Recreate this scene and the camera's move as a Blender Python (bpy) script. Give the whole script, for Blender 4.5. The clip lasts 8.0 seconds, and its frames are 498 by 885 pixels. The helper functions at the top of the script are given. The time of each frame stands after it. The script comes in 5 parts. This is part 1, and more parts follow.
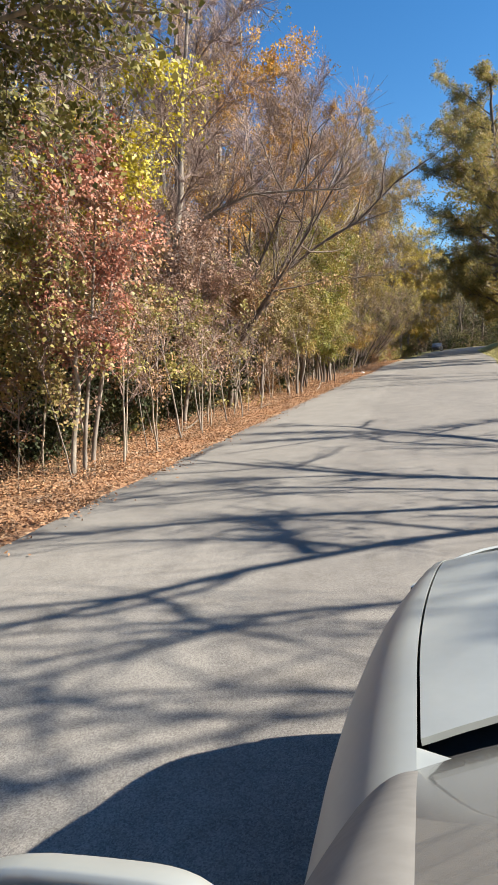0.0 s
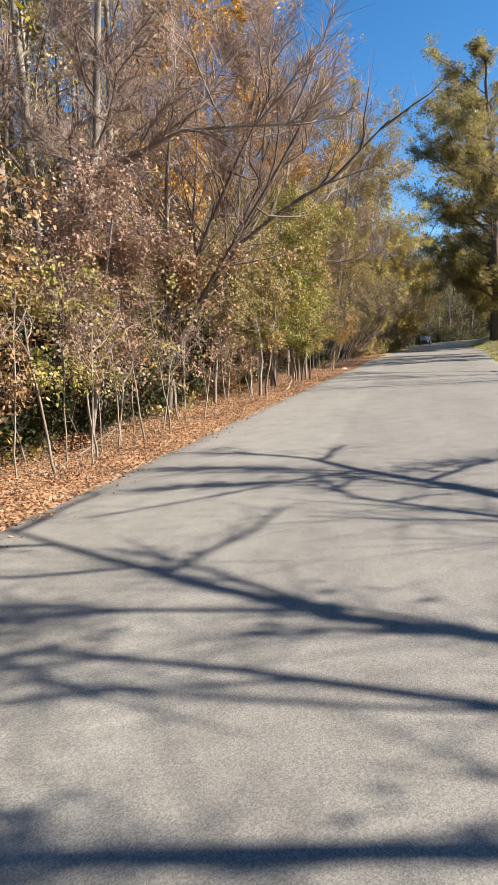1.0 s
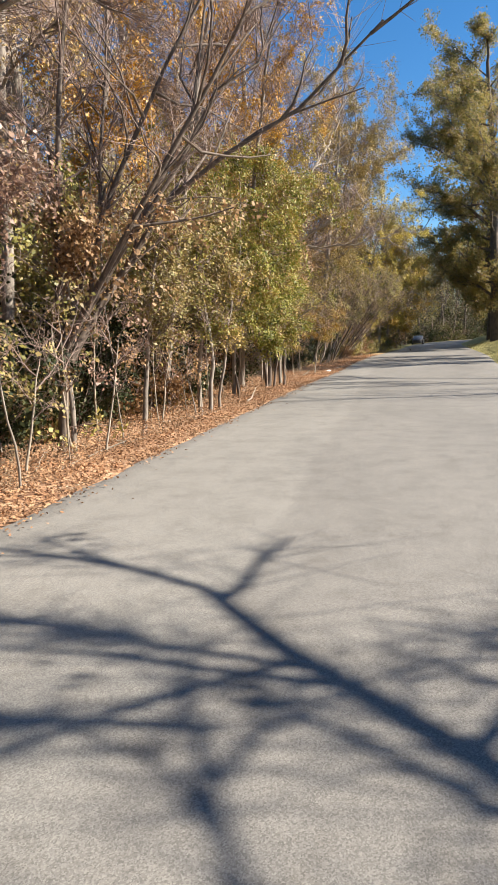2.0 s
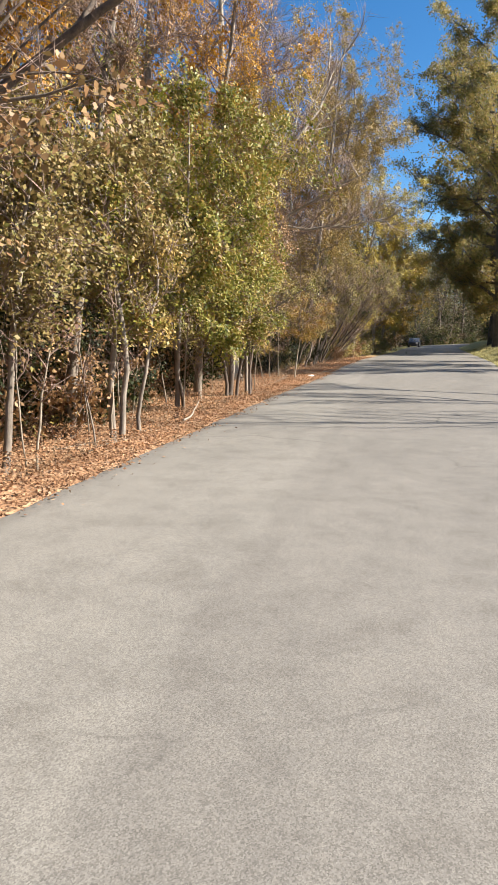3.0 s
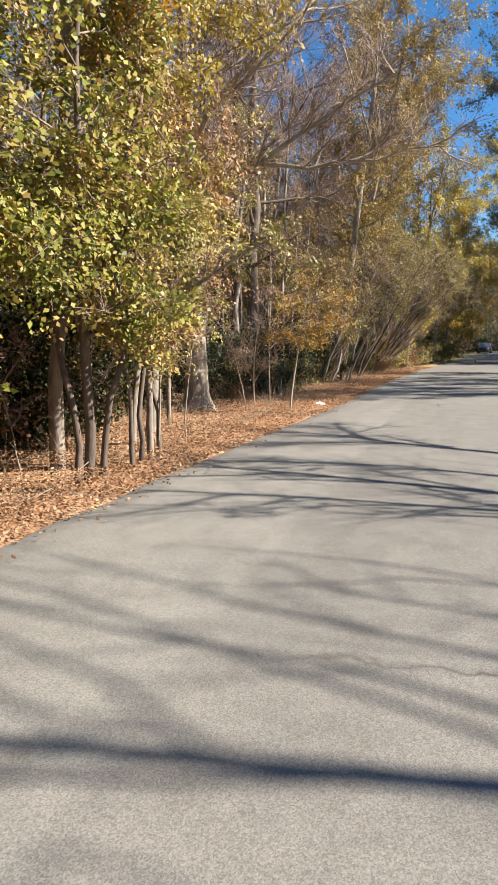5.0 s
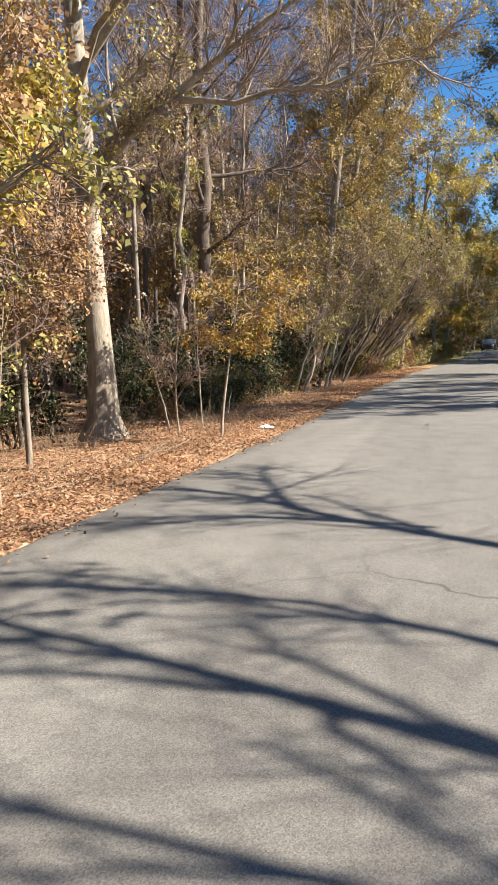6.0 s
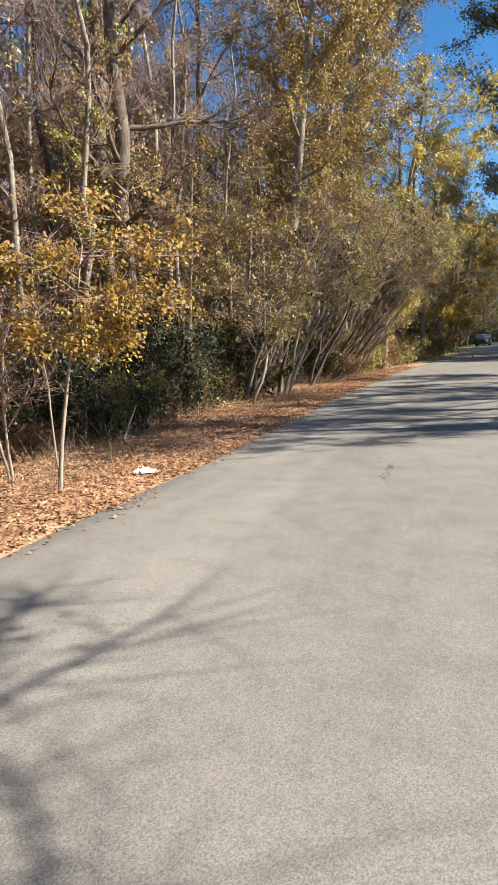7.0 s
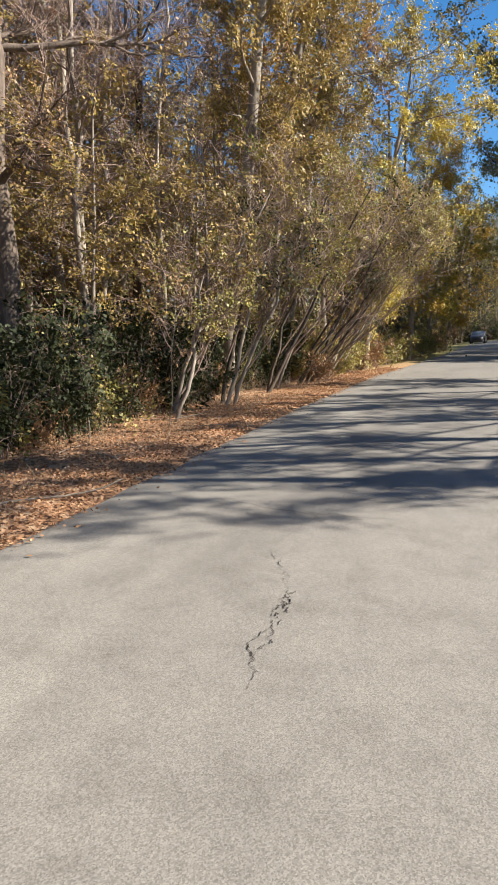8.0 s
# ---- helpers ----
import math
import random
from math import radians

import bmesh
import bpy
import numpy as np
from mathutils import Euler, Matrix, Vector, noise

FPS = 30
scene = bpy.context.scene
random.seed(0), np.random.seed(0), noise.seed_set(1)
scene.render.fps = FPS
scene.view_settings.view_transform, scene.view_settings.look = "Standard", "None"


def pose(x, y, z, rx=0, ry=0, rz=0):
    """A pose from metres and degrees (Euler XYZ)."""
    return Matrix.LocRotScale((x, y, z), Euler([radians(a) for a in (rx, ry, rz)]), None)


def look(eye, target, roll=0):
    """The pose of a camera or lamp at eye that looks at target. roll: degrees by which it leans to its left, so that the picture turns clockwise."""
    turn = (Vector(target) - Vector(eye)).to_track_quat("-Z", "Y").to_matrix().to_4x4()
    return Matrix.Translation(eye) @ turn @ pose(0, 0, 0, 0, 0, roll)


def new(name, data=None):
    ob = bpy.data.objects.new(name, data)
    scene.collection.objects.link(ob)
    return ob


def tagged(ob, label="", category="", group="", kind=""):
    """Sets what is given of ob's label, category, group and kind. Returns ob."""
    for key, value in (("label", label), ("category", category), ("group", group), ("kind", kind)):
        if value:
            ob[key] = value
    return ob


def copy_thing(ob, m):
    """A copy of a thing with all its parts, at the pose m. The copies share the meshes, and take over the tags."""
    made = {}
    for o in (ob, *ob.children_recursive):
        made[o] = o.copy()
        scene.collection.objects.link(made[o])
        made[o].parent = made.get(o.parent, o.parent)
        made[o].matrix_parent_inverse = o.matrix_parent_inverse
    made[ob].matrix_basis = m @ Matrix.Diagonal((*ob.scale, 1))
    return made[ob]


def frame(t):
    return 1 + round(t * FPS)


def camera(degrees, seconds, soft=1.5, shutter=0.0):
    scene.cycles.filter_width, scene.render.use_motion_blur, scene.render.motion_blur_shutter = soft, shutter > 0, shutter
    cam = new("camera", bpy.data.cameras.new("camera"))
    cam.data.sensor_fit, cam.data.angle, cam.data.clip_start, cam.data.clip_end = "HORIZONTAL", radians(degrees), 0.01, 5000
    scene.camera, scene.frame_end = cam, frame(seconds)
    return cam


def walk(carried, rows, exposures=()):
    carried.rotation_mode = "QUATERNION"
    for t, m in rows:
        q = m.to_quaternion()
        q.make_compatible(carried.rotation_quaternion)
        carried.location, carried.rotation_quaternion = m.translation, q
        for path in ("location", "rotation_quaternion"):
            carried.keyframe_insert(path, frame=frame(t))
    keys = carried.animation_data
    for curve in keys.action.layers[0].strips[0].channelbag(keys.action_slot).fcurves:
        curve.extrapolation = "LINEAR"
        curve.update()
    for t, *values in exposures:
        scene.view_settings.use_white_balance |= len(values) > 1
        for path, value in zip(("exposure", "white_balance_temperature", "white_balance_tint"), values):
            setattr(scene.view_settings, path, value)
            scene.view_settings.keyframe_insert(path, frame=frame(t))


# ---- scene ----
# ---------------------------------------------------------------- camera
EYE = 1.5
cam = camera(42.0, 8.0, soft=0.8)
# seconds, x, y, yaw to the left, pitch, lean to the right
ROWS = [
    (0.0, 0.000, 0.000, 14.65, -7.73, 3.51),
    (0.5, 0.009, 1.962, 14.31, -8.23, 3.07),
    (1.0, 0.001, 4.177, 13.59, -8.51, 2.97),
    (1.5, -0.022, 6.513, 13.15, -8.58, 2.65),
    (1.7, -0.036, 7.420, 13.01, -8.69, 2.59),
    (2.8, -0.076, 12.455, 12.10, -9.14, 0.21),
    (3.0, -0.063, 13.418, 12.05, -9.16, 0.12),
    (3.5, -0.015, 15.872, 12.72, -9.23, 0.09),
    (4.0, 0.057, 18.352, 13.73, -9.11, 0.29),
    (4.2, 0.080, 19.292, 14.34, -9.02, 0.26),
    (5.3, 0.262, 24.317, 18.41, -8.50, 0.73),
    (5.5, 0.302, 25.216, 18.34, -8.44, 1.09),
    (6.0, 0.398, 27.432, 18.27, -8.39, 1.86),
    (6.5, 0.479, 29.657, 18.08, -8.55, 2.17),
    (7.0, 0.535, 31.863, 17.84, -8.73, 2.24),
    (7.5, 0.581, 34.009, 17.59, -8.92, 2.24),
    (8.0, 0.684, 36.047, 17.35, -9.18, 1.68),
]
walk(cam, [(t, pose(x, y, EYE, 90 + pitch, 0, yaw) @ pose(0, 0, 0, 0, 0, -lean)) for t, x, y, yaw, pitch, lean in ROWS])

# ---------------------------------------------------------------- light
SUN_ELEVATION, SUN_AZIMUTH = 34.5, 11.0   # azimuth from +x towards +y
world = bpy.data.worlds.new("world")
scene.world = world
world.use_nodes = True
wn = world.node_tree
sky = wn.nodes.new("ShaderNodeTexSky")
sky.sky_type = "NISHITA"
sky.sun_disc = False
sky.sun_elevation = radians(SUN_ELEVATION)
sky.sun_rotation = radians(90 - SUN_AZIMUTH)
sky.air_density, sky.dust_density, sky.ozone_density = 1.0, 0.0, 4.0
wn.nodes["Background"].inputs["Strength"].default_value = 0.066
deep = wn.nodes.new("ShaderNodeHueSaturation")
deep.inputs["Saturation"].default_value = 1.25
wn.links.new(sky.outputs["Color"], deep.inputs["Color"])
wn.links.new(deep.outputs["Color"], wn.nodes["Background"].inputs["Color"])
sun_data = bpy.data.lights.new("sun", "SUN")
sun_data.energy, sun_data.angle, sun_data.color = 5.0, radians(0.53), (1.0, 0.93, 0.83)
sun = new("sun", sun_data)
se, sa = radians(SUN_ELEVATION), radians(SUN_AZIMUTH)
sun.matrix_world = look((60, 10, 60), (60 - math.cos(se) * math.cos(sa), 10 - math.cos(se) * math.sin(sa), 60 - math.sin(se)))
scene.view_settings.exposure = 1.38

# ---------------------------------------------------------------- materials
def material(name):
    m = bpy.data.materials.new(name)
    m.use_nodes = True
    return m, m.node_tree.nodes, m.node_tree.links, m.node_tree.nodes["Principled BSDF"]


def ramp(nodes, links, fac, stops):
    r = nodes.new("ShaderNodeValToRGB")
    while len(r.color_ramp.elements) < len(stops):
        r.color_ramp.elements.new(0.5)
    for e, (p, c) in zip(r.color_ramp.elements, stops):
        e.position, e.color = p, (*c, 1)
    links.new(fac, r.inputs["Fac"])
    return r.outputs["Color"]


def noise_tex(nodes, links, scale, detail=4, rough=0.55, coords=None, stretch=None):
    n = nodes.new("ShaderNodeTexNoise")
    n.inputs["Scale"].default_value, n.inputs["Detail"].default_value, n.inputs["Roughness"].default_value = scale, detail, rough
    if coords is None:
        c = nodes.new("ShaderNodeTexCoord")
        coords = c.outputs["Object"]
    if stretch:
        mp = nodes.new("ShaderNodeMapping")
        mp.inputs["Scale"].default_value = stretch
        links.new(coords, mp.inputs["Vector"])
        coords = mp.outputs["Vector"]
    links.new(coords, n.inputs["Vector"])
    return n


def mix(nodes, links, fac, a, b, blend="MIX"):
    m = nodes.new("ShaderNodeMix")
    m.data_type, m.blend_type = "RGBA", blend
    for sock, v in ((m.inputs["Factor"], fac), (m.inputs["A"], a), (m.inputs["B"], b)):
        if isinstance(v, (int, float)):
            sock.default_value = v
        elif isinstance(v, tuple):
            sock.default_value = (*v, 1)
        else:
            links.new(v, sock)
    return m.outputs["Result"]


def bump(nodes, links, height, strength, distance, bsdf):
    b = nodes.new("ShaderNodeBump")
    b.inputs["Strength"].default_value, b.inputs["Distance"].default_value = strength, distance
    links.new(height, b.inputs["Height"])
    links.new(b.outputs["Normal"], bsdf.inputs["Normal"])


def leaf_material(name, colours, through_light=0.26, rough=0.5):
    m, n, l, p = material(name)
    g = n.new("ShaderNodeNewGeometry")
    k = len(colours)
    clumpy = noise_tex(n, l, 1.5, 2)
    spread = n.new("ShaderNodeMapRange")
    spread.inputs["From Min"].default_value, spread.inputs["From Max"].default_value = 0.3, 0.7
    l.new(clumpy.outputs["Fac"], spread.inputs["Value"])
    blend = n.new("ShaderNodeMix")
    blend.inputs["Factor"].default_value = 0.45
    l.new(g.outputs["Random Per Island"], blend.inputs["A"])
    l.new(spread.outputs["Result"], blend.inputs["B"])
    col = ramp(n, l, blend.outputs["Result"], [(0.08 + 0.84 * i / (k - 1), c) for i, c in enumerate(colours)])
    big = noise_tex(n, l, 0.7, 2)
    hsv = n.new("ShaderNodeHueSaturation")
    hsv.inputs["Saturation"].default_value = 1.08
    mr = n.new("ShaderNodeMapRange")
    mr.inputs["From Min"].default_value, mr.inputs["From Max"].default_value = 0.3, 0.7
    mr.inputs["To Min"].default_value, mr.inputs["To Max"].default_value = 0.7, 1.15
    l.new(big.outputs["Fac"], mr.inputs["Value"])
    l.new(mr.outputs["Result"], hsv.inputs["Value"])
    l.new(col, hsv.inputs["Color"])
    l.new(hsv.outputs["Color"], p.inputs["Base Color"])
    p.inputs["Roughness"].default_value = rough
    p.inputs["Specular IOR Level"].default_value = 0.35
    t = n.new("ShaderNodeBsdfTranslucent")
    l.new(hsv.outputs["Color"], t.inputs["Color"])
    mx = n.new("ShaderNodeMixShader")
    mx.inputs["Fac"].default_value = through_light
    l.new(p.outputs["BSDF"], mx.inputs[1])
    l.new(t.outputs["BSDF"], mx.inputs[2])
    l.new(mx.outputs["Shader"], n["Material Output"].inputs["Surface"])
    return m


LEAF = {
    "olive": leaf_material("olive_leaf", [(0.1, 0.105, 0.03), (0.2, 0.19, 0.055), (0.36, 0.32, 0.1), (0.42, 0.34, 0.14), (0.27, 0.18, 0.08)]),
    "green": leaf_material("green_leaf", [(0.07, 0.088, 0.021), (0.14, 0.16, 0.034), (0.26, 0.255, 0.055), (0.36, 0.315, 0.09), (0.35, 0.23, 0.075), (0.23, 0.13, 0.055)]),
    "yellow": leaf_material("yellow_leaf", [(0.28, 0.22, 0.03), (0.5, 0.42, 0.06), (0.62, 0.54, 0.13)]),
    "straw": leaf_material("straw_leaf", [(0.244, 0.22, 0.073), (0.488, 0.427, 0.146), (0.683, 0.573, 0.232), (0.512, 0.354, 0.159), (0.317, 0.293, 0.098)]),
    "tan": leaf_material("tan_leaf", [(0.307, 0.201, 0.088), (0.543, 0.378, 0.165), (0.708, 0.531, 0.26), (0.472, 0.366, 0.142), (0.425, 0.236, 0.106)]),
    "gold": leaf_material("gold_leaf", [(0.26, 0.15, 0.035), (0.48, 0.3, 0.06), (0.58, 0.41, 0.1), (0.38, 0.28, 0.07), (0.44, 0.22, 0.07)]),
    "beech": leaf_material("beech_leaf", [(0.24, 0.115, 0.04), (0.36, 0.19, 0.055), (0.44, 0.29, 0.08), (0.3, 0.25, 0.07), (0.27, 0.135, 0.05)]),
    "bronze": leaf_material("bronze_leaf", [(0.18, 0.125, 0.045), (0.34, 0.24, 0.085), (0.48, 0.34, 0.13), (0.32, 0.25, 0.08), (0.24, 0.21, 0.07)]),
    "moss": leaf_material("moss_green_leaf", [(0.06, 0.065, 0.02), (0.13, 0.125, 0.04), (0.23, 0.205, 0.065), (0.32, 0.26, 0.1)]),
    "umber": leaf_material("umber_leaf", [(0.11, 0.08, 0.034), (0.22, 0.16, 0.068), (0.36, 0.27, 0.12), (0.24, 0.23, 0.075), (0.3, 0.17, 0.08)]),
    "honey": leaf_material("honey_leaf", [(0.26, 0.2, 0.045), (0.5, 0.4, 0.08), (0.62, 0.51, 0.14), (0.46, 0.33, 0.09), (0.3, 0.28, 0.06)]),
    "ochre": leaf_material("ochre_leaf", [(0.17, 0.135, 0.035), (0.34, 0.27, 0.065), (0.46, 0.36, 0.1), (0.36, 0.24, 0.075), (0.22, 0.2, 0.05)]),
    "amber": leaf_material("amber_leaf", [(0.32, 0.15, 0.035), (0.58, 0.3, 0.06), (0.6, 0.38, 0.1), (0.42, 0.22, 0.075)]),
    "red": leaf_material("red_leaf", [(0.19, 0.075, 0.052), (0.4, 0.16, 0.11), (0.54, 0.27, 0.195), (0.34, 0.19, 0.125), (0.46, 0.33, 0.2)]),
    "brown": leaf_material("brown_leaf", [(0.15, 0.085, 0.045), (0.3, 0.175, 0.09), (0.46, 0.295, 0.155), (0.26, 0.165, 0.09), (0.3, 0.22, 0.085)]),
    "russet": leaf_material("russet_leaf", [(0.15, 0.085, 0.062), (0.3, 0.185, 0.135), (0.44, 0.3, 0.215), (0.27, 0.165, 0.12), (0.28, 0.2, 0.1)]),
    # faded leaf, greyed so that the haze of distance is in its colour
    "haze": leaf_material("hazed_faded_leaf", [(0.208, 0.15, 0.111), (0.351, 0.26, 0.202), (0.494, 0.39, 0.293), (0.312, 0.247, 0.156)]),
    # evergreen green taken down to near black, with woodland shade in the colour
    "dark": leaf_material("shade_dark_green_leaf", [(0.014, 0.021, 0.008), (0.03, 0.041, 0.014), (0.053, 0.064, 0.022), (0.085, 0.085, 0.034)], 0.15, 0.65),
    "oak": leaf_material("oak_leaf", [(0.099, 0.105, 0.033), (0.198, 0.193, 0.061), (0.33, 0.275, 0.099), (0.396, 0.264, 0.11), (0.286, 0.286, 0.11)], 0.5),
    "litter": leaf_material("fallen_leaf", [(0.17, 0.085, 0.05), (0.34, 0.185, 0.1), (0.5, 0.31, 0.18), (0.3, 0.17, 0.1), (0.56, 0.43, 0.3)], 0.1, 0.7),
    "wood_brown": leaf_material("far_brown_leaf", [(0.13, 0.095, 0.06), (0.22, 0.165, 0.105)], 0.35, 0.8),
    "wood_olive": leaf_material("far_olive_leaf", [(0.11, 0.105, 0.042), (0.19, 0.172, 0.068)], 0.35, 0.8),
    "wood_dark": leaf_material("far_dark_leaf", [(0.04, 0.048, 0.02), (0.08, 0.09, 0.034)], 0.3, 0.8),
    "wood_gold": leaf_material("far_gold_leaf", [(0.32, 0.24, 0.085), (0.44, 0.33, 0.12)], 0.5, 0.8),
}


def bark_material(name, dark, light, scale=14, patch=0.5):
    m, n, l, p = material(name)
    fine = noise_tex(n, l, scale, 6, 0.65, stretch=(1, 1, 0.25))
    wide = noise_tex(n, l, 2.2, 3, 0.5)
    c = ramp(n, l, fine.outputs["Fac"], [(0.3, dark), (0.7, light)])
    pale = tuple(min(1, v * 1.35) for v in light)
    f = ramp(n, l, wide.outputs["Fac"], [(0.45, (0, 0, 0)), (0.75, (patch, patch, patch))])
    l.new(mix(n, l, f, c, pale), p.inputs["Base Color"])
    p.inputs["Roughness"].default_value = 0.9
    bump(n, l, fine.outputs["Fac"], 0.8, 0.02, p)
    return m


BARK_GREY = bark_material("grey_bark", (0.12, 0.1, 0.078), (0.34, 0.29, 0.235))
BARK_PALE = bark_material("pale_bark", (0.2, 0.165, 0.12), (0.42, 0.36, 0.28))
BARK_DARK = bark_material("dark_bark", (0.04, 0.032, 0.025), (0.13, 0.105, 0.08))
BARK_BROWN = bark_material("brown_bark", (0.06, 0.044, 0.034), (0.19, 0.145, 0.11))
BARK_TWIG = bark_material("twig_bark", (0.14, 0.096, 0.078), (0.32, 0.23, 0.185), 8)


def asphalt_material():
    m, n, l, p = material("aged_asphalt")
    co = n.new("ShaderNodeTexCoord").outputs["Object"]
    grit = n.new("ShaderNodeTexVoronoi")
    grit.inputs["Scale"].default_value = 190
    l.new(co, grit.inputs["Vector"])
    speck = ramp(n, l, grit.outputs["Color"], [(0.1, (0.146, 0.136, 0.123)), (0.5, (0.216, 0.202, 0.184)), (0.95, (0.301, 0.283, 0.258))])
    patch = noise_tex(n, l, 0.55, 5, 0.6, co, (1.0, 0.35, 1))
    pc = ramp(n, l, patch.outputs["Fac"], [(0.28, (0.83, 0.825, 0.81)), (0.5, (1, 0.995, 0.97)), (0.72, (1.11, 1.1, 1.07))])
    c1 = mix(n, l, 1.0, speck, pc, "MULTIPLY")
    mott = noise_tex(n, l, 2.6, 8, 0.72, co)
    mc = ramp(n, l, mott.outputs["Fac"], [(0.32, (0.82, 0.81, 0.79)), (0.5, (1, 1, 0.99)), (0.7, (1.11, 1.105, 1.08))])
    c2 = mix(n, l, 1.0, c1, mc, "MULTIPLY")
    # the older strip beside the long paving joint
    sx = n.new("ShaderNodeSeparateXYZ")
    l.new(co, sx.inputs["Vector"])
    wav = noise_tex(n, l, 0.8, 3, 0.5, co)
    jx = n.new("ShaderNodeMath")
    jx.operation = "MULTIPLY_ADD"
    jx.inputs[1].default_value = 0.35
    l.new(wav.outputs["Fac"], jx.inputs[0])
    l.new(sx.outputs["X"], jx.inputs[2])
    joint = n.new("ShaderNodeMapRange")
    joint.inputs["From Min"].default_value, joint.inputs["From Max"].default_value = -0.9, -0.78
    l.new(jx.outputs["Value"], joint.inputs["Value"])
    c2 = mix(n, l, 1.0, c2, mix(n, l, joint.outputs["Result"], (1.06, 1.06, 1.05), (0.94, 0.935, 0.93)), "MULTIPLY")
    # cracks
    warp = noise_tex(n, l, 1.6, 4, 0.6, co)
    add = n.new("ShaderNodeMix")
    add.data_type = "VECTOR"
    add.inputs["Factor"].default_value = 0.28
    l.new(co, add.inputs["A"])
    l.new(warp.outputs["Color"], add.inputs["B"])
    cell = n.new("ShaderNodeTexVoronoi")
    cell.feature = "DISTANCE_TO_EDGE"
    cell.inputs["Scale"].default_value = 0.42
    l.new(add.outputs["Result"], cell.inputs["Vector"])
    thin = ramp(n, l, cell.outputs["Distance"], [(0.0, (1, 1, 1)), (0.006, (0, 0, 0))])
    where = noise_tex(n, l, 0.3, 2, 0.5, co)
    wf = ramp(n, l, where.outputs["Fac"], [(0.58, (0, 0, 0)), (0.66, (0.7, 0.7, 0.7))])
    cf = mix(n, l, 1.0, thin, wf, "MULTIPLY")
    l.new(mix(n, l, cf, c2, (0.05, 0.045, 0.04)), p.inputs["Base Color"])
    p.inputs["Roughness"].default_value = 0.85
    p.inputs["Specular IOR Level"].default_value = 0.3
    bump(n, l, mott.outputs["Fac"], 0.25, 0.012, p)
    return m


def forest_floor_material():
    m, n, l, p = material("leaf_litter_soil")
    co = n.new("ShaderNodeTexCoord").outputs["Object"]
    v = n.new("ShaderNodeTexVoronoi")
    v.inputs["Scale"].default_value = 13
    w = noise_tex(n, l, 7, 3, 0.6, co)
    add = n.new("ShaderNodeMix")
    add.data_type = "VECTOR"
    add.inputs["Factor"].default_value = 0.15
    l.new(co, add.inputs["A"])
    l.new(w.outputs["Color"], add.inputs["B"])
    l.new(add.outputs["Result"], v.inputs["Vector"])
    leafy = ramp(n, l, v.outputs["Color"], [(0.1, (0.16, 0.085, 0.05)), (0.4, (0.31, 0.18, 0.105)), (0.65, (0.43, 0.265, 0.155)), (0.95, (0.5, 0.37, 0.24))])
    big = noise_tex(n, l, 0.6, 4, 0.6, co)
    tone = ramp(n, l, big.outputs["Fac"], [(0.35, (0.8, 0.76, 0.72)), (0.6, (1.1, 1.06, 1.02))])
    litter = mix(n, l, 1.0, leafy, tone, "MULTIPLY")
    # grass on the verge to the right of the road
    sep = n.new("ShaderNodeSeparateXYZ")
    l.new(co, sep.inputs["Vector"])
    gr = noise_tex(n, l, 30, 4, 0.7, co)
    grass = ramp(n, l, gr.outputs["Fac"], [(0.3, (0.2, 0.18, 0.07)), (0.55, (0.38, 0.33, 0.13)), (0.8, (0.5, 0.43, 0.2))])
    side = n.new("ShaderNodeMapRange")
    side.inputs["From Min"].default_value, side.inputs["From Max"].default_value = 2.0, 3.0
    l.new(sep.outputs["X"], side.inputs["Value"])
    far = n.new("ShaderNodeMapRange")
    far.inputs["From Min"].default_value, far.inputs["From Max"].default_value = 92, 80
    l.new(sep.outputs["Y"], far.inputs["Value"])
    wide = n.new("ShaderNodeMapRange")
    wide.inputs["From Min"].default_value, wide.inputs["From Max"].default_value = 15, 11
    l.new(sep.outputs["X"], wide.inputs["Value"])
    where = n.new("ShaderNodeMath")
    where.operation = "MULTIPLY"
    l.new(far.outputs["Result"], where.inputs[0])
    l.new(wide.outputs["Result"], where.inputs[1])
    both = n.new("ShaderNodeMath")
    both.operation = "MULTIPLY"
    l.new(where.outputs["Value"], both.inputs[0])
    l.new(side.outputs["Result"], both.inputs[1])
    beyond = n.new("ShaderNodeMapRange")
    beyond.inputs["From Min"].default_value, beyond.inputs["From Max"].default_value = 64, 80
    l.new(sep.outputs["Y"], beyond.inputs["Value"])
    either = n.new("ShaderNodeMath")
    either.operation = "MAXIMUM"
    l.new(both.outputs["Value"], either.inputs[0])
    l.new(beyond.outputs["Result"], either.inputs[1])
    l.new(mix(n, l, either.outputs["Value"], litter, grass), p.inputs["Base Color"])
    p.inputs["Roughness"].default_value = 0.95
    p.inputs["Specular IOR Level"].default_value = 0.15
    bump(n, l, v.outputs["Distance"], 0.9, 0.03, p)
    return m


ASPHALT = asphalt_material()
FLOOR = forest_floor_material()


def plain(name, colour, rough=0.5, metal=0.0, coat=0.0, grain=0.0):
    m, n, l, p = material(name)
    p.inputs["Base Color"].default_value = (*colour, 1)
    if grain:
        t = noise_tex(n, l, 40, 4)
        a, b = (tuple(c * (1 + s * grain) for c in colour) for s in (-1, 1))
        l.new(ramp(n, l, t.outputs["Fac"], [(0.3, a), (0.7, b)]), p.inputs["Base Color"])
    p.inputs["Roughness"].default_value, p.inputs["Metallic"].default_value, p.inputs["Coat Weight"].default_value = rough, metal, coat
    return m

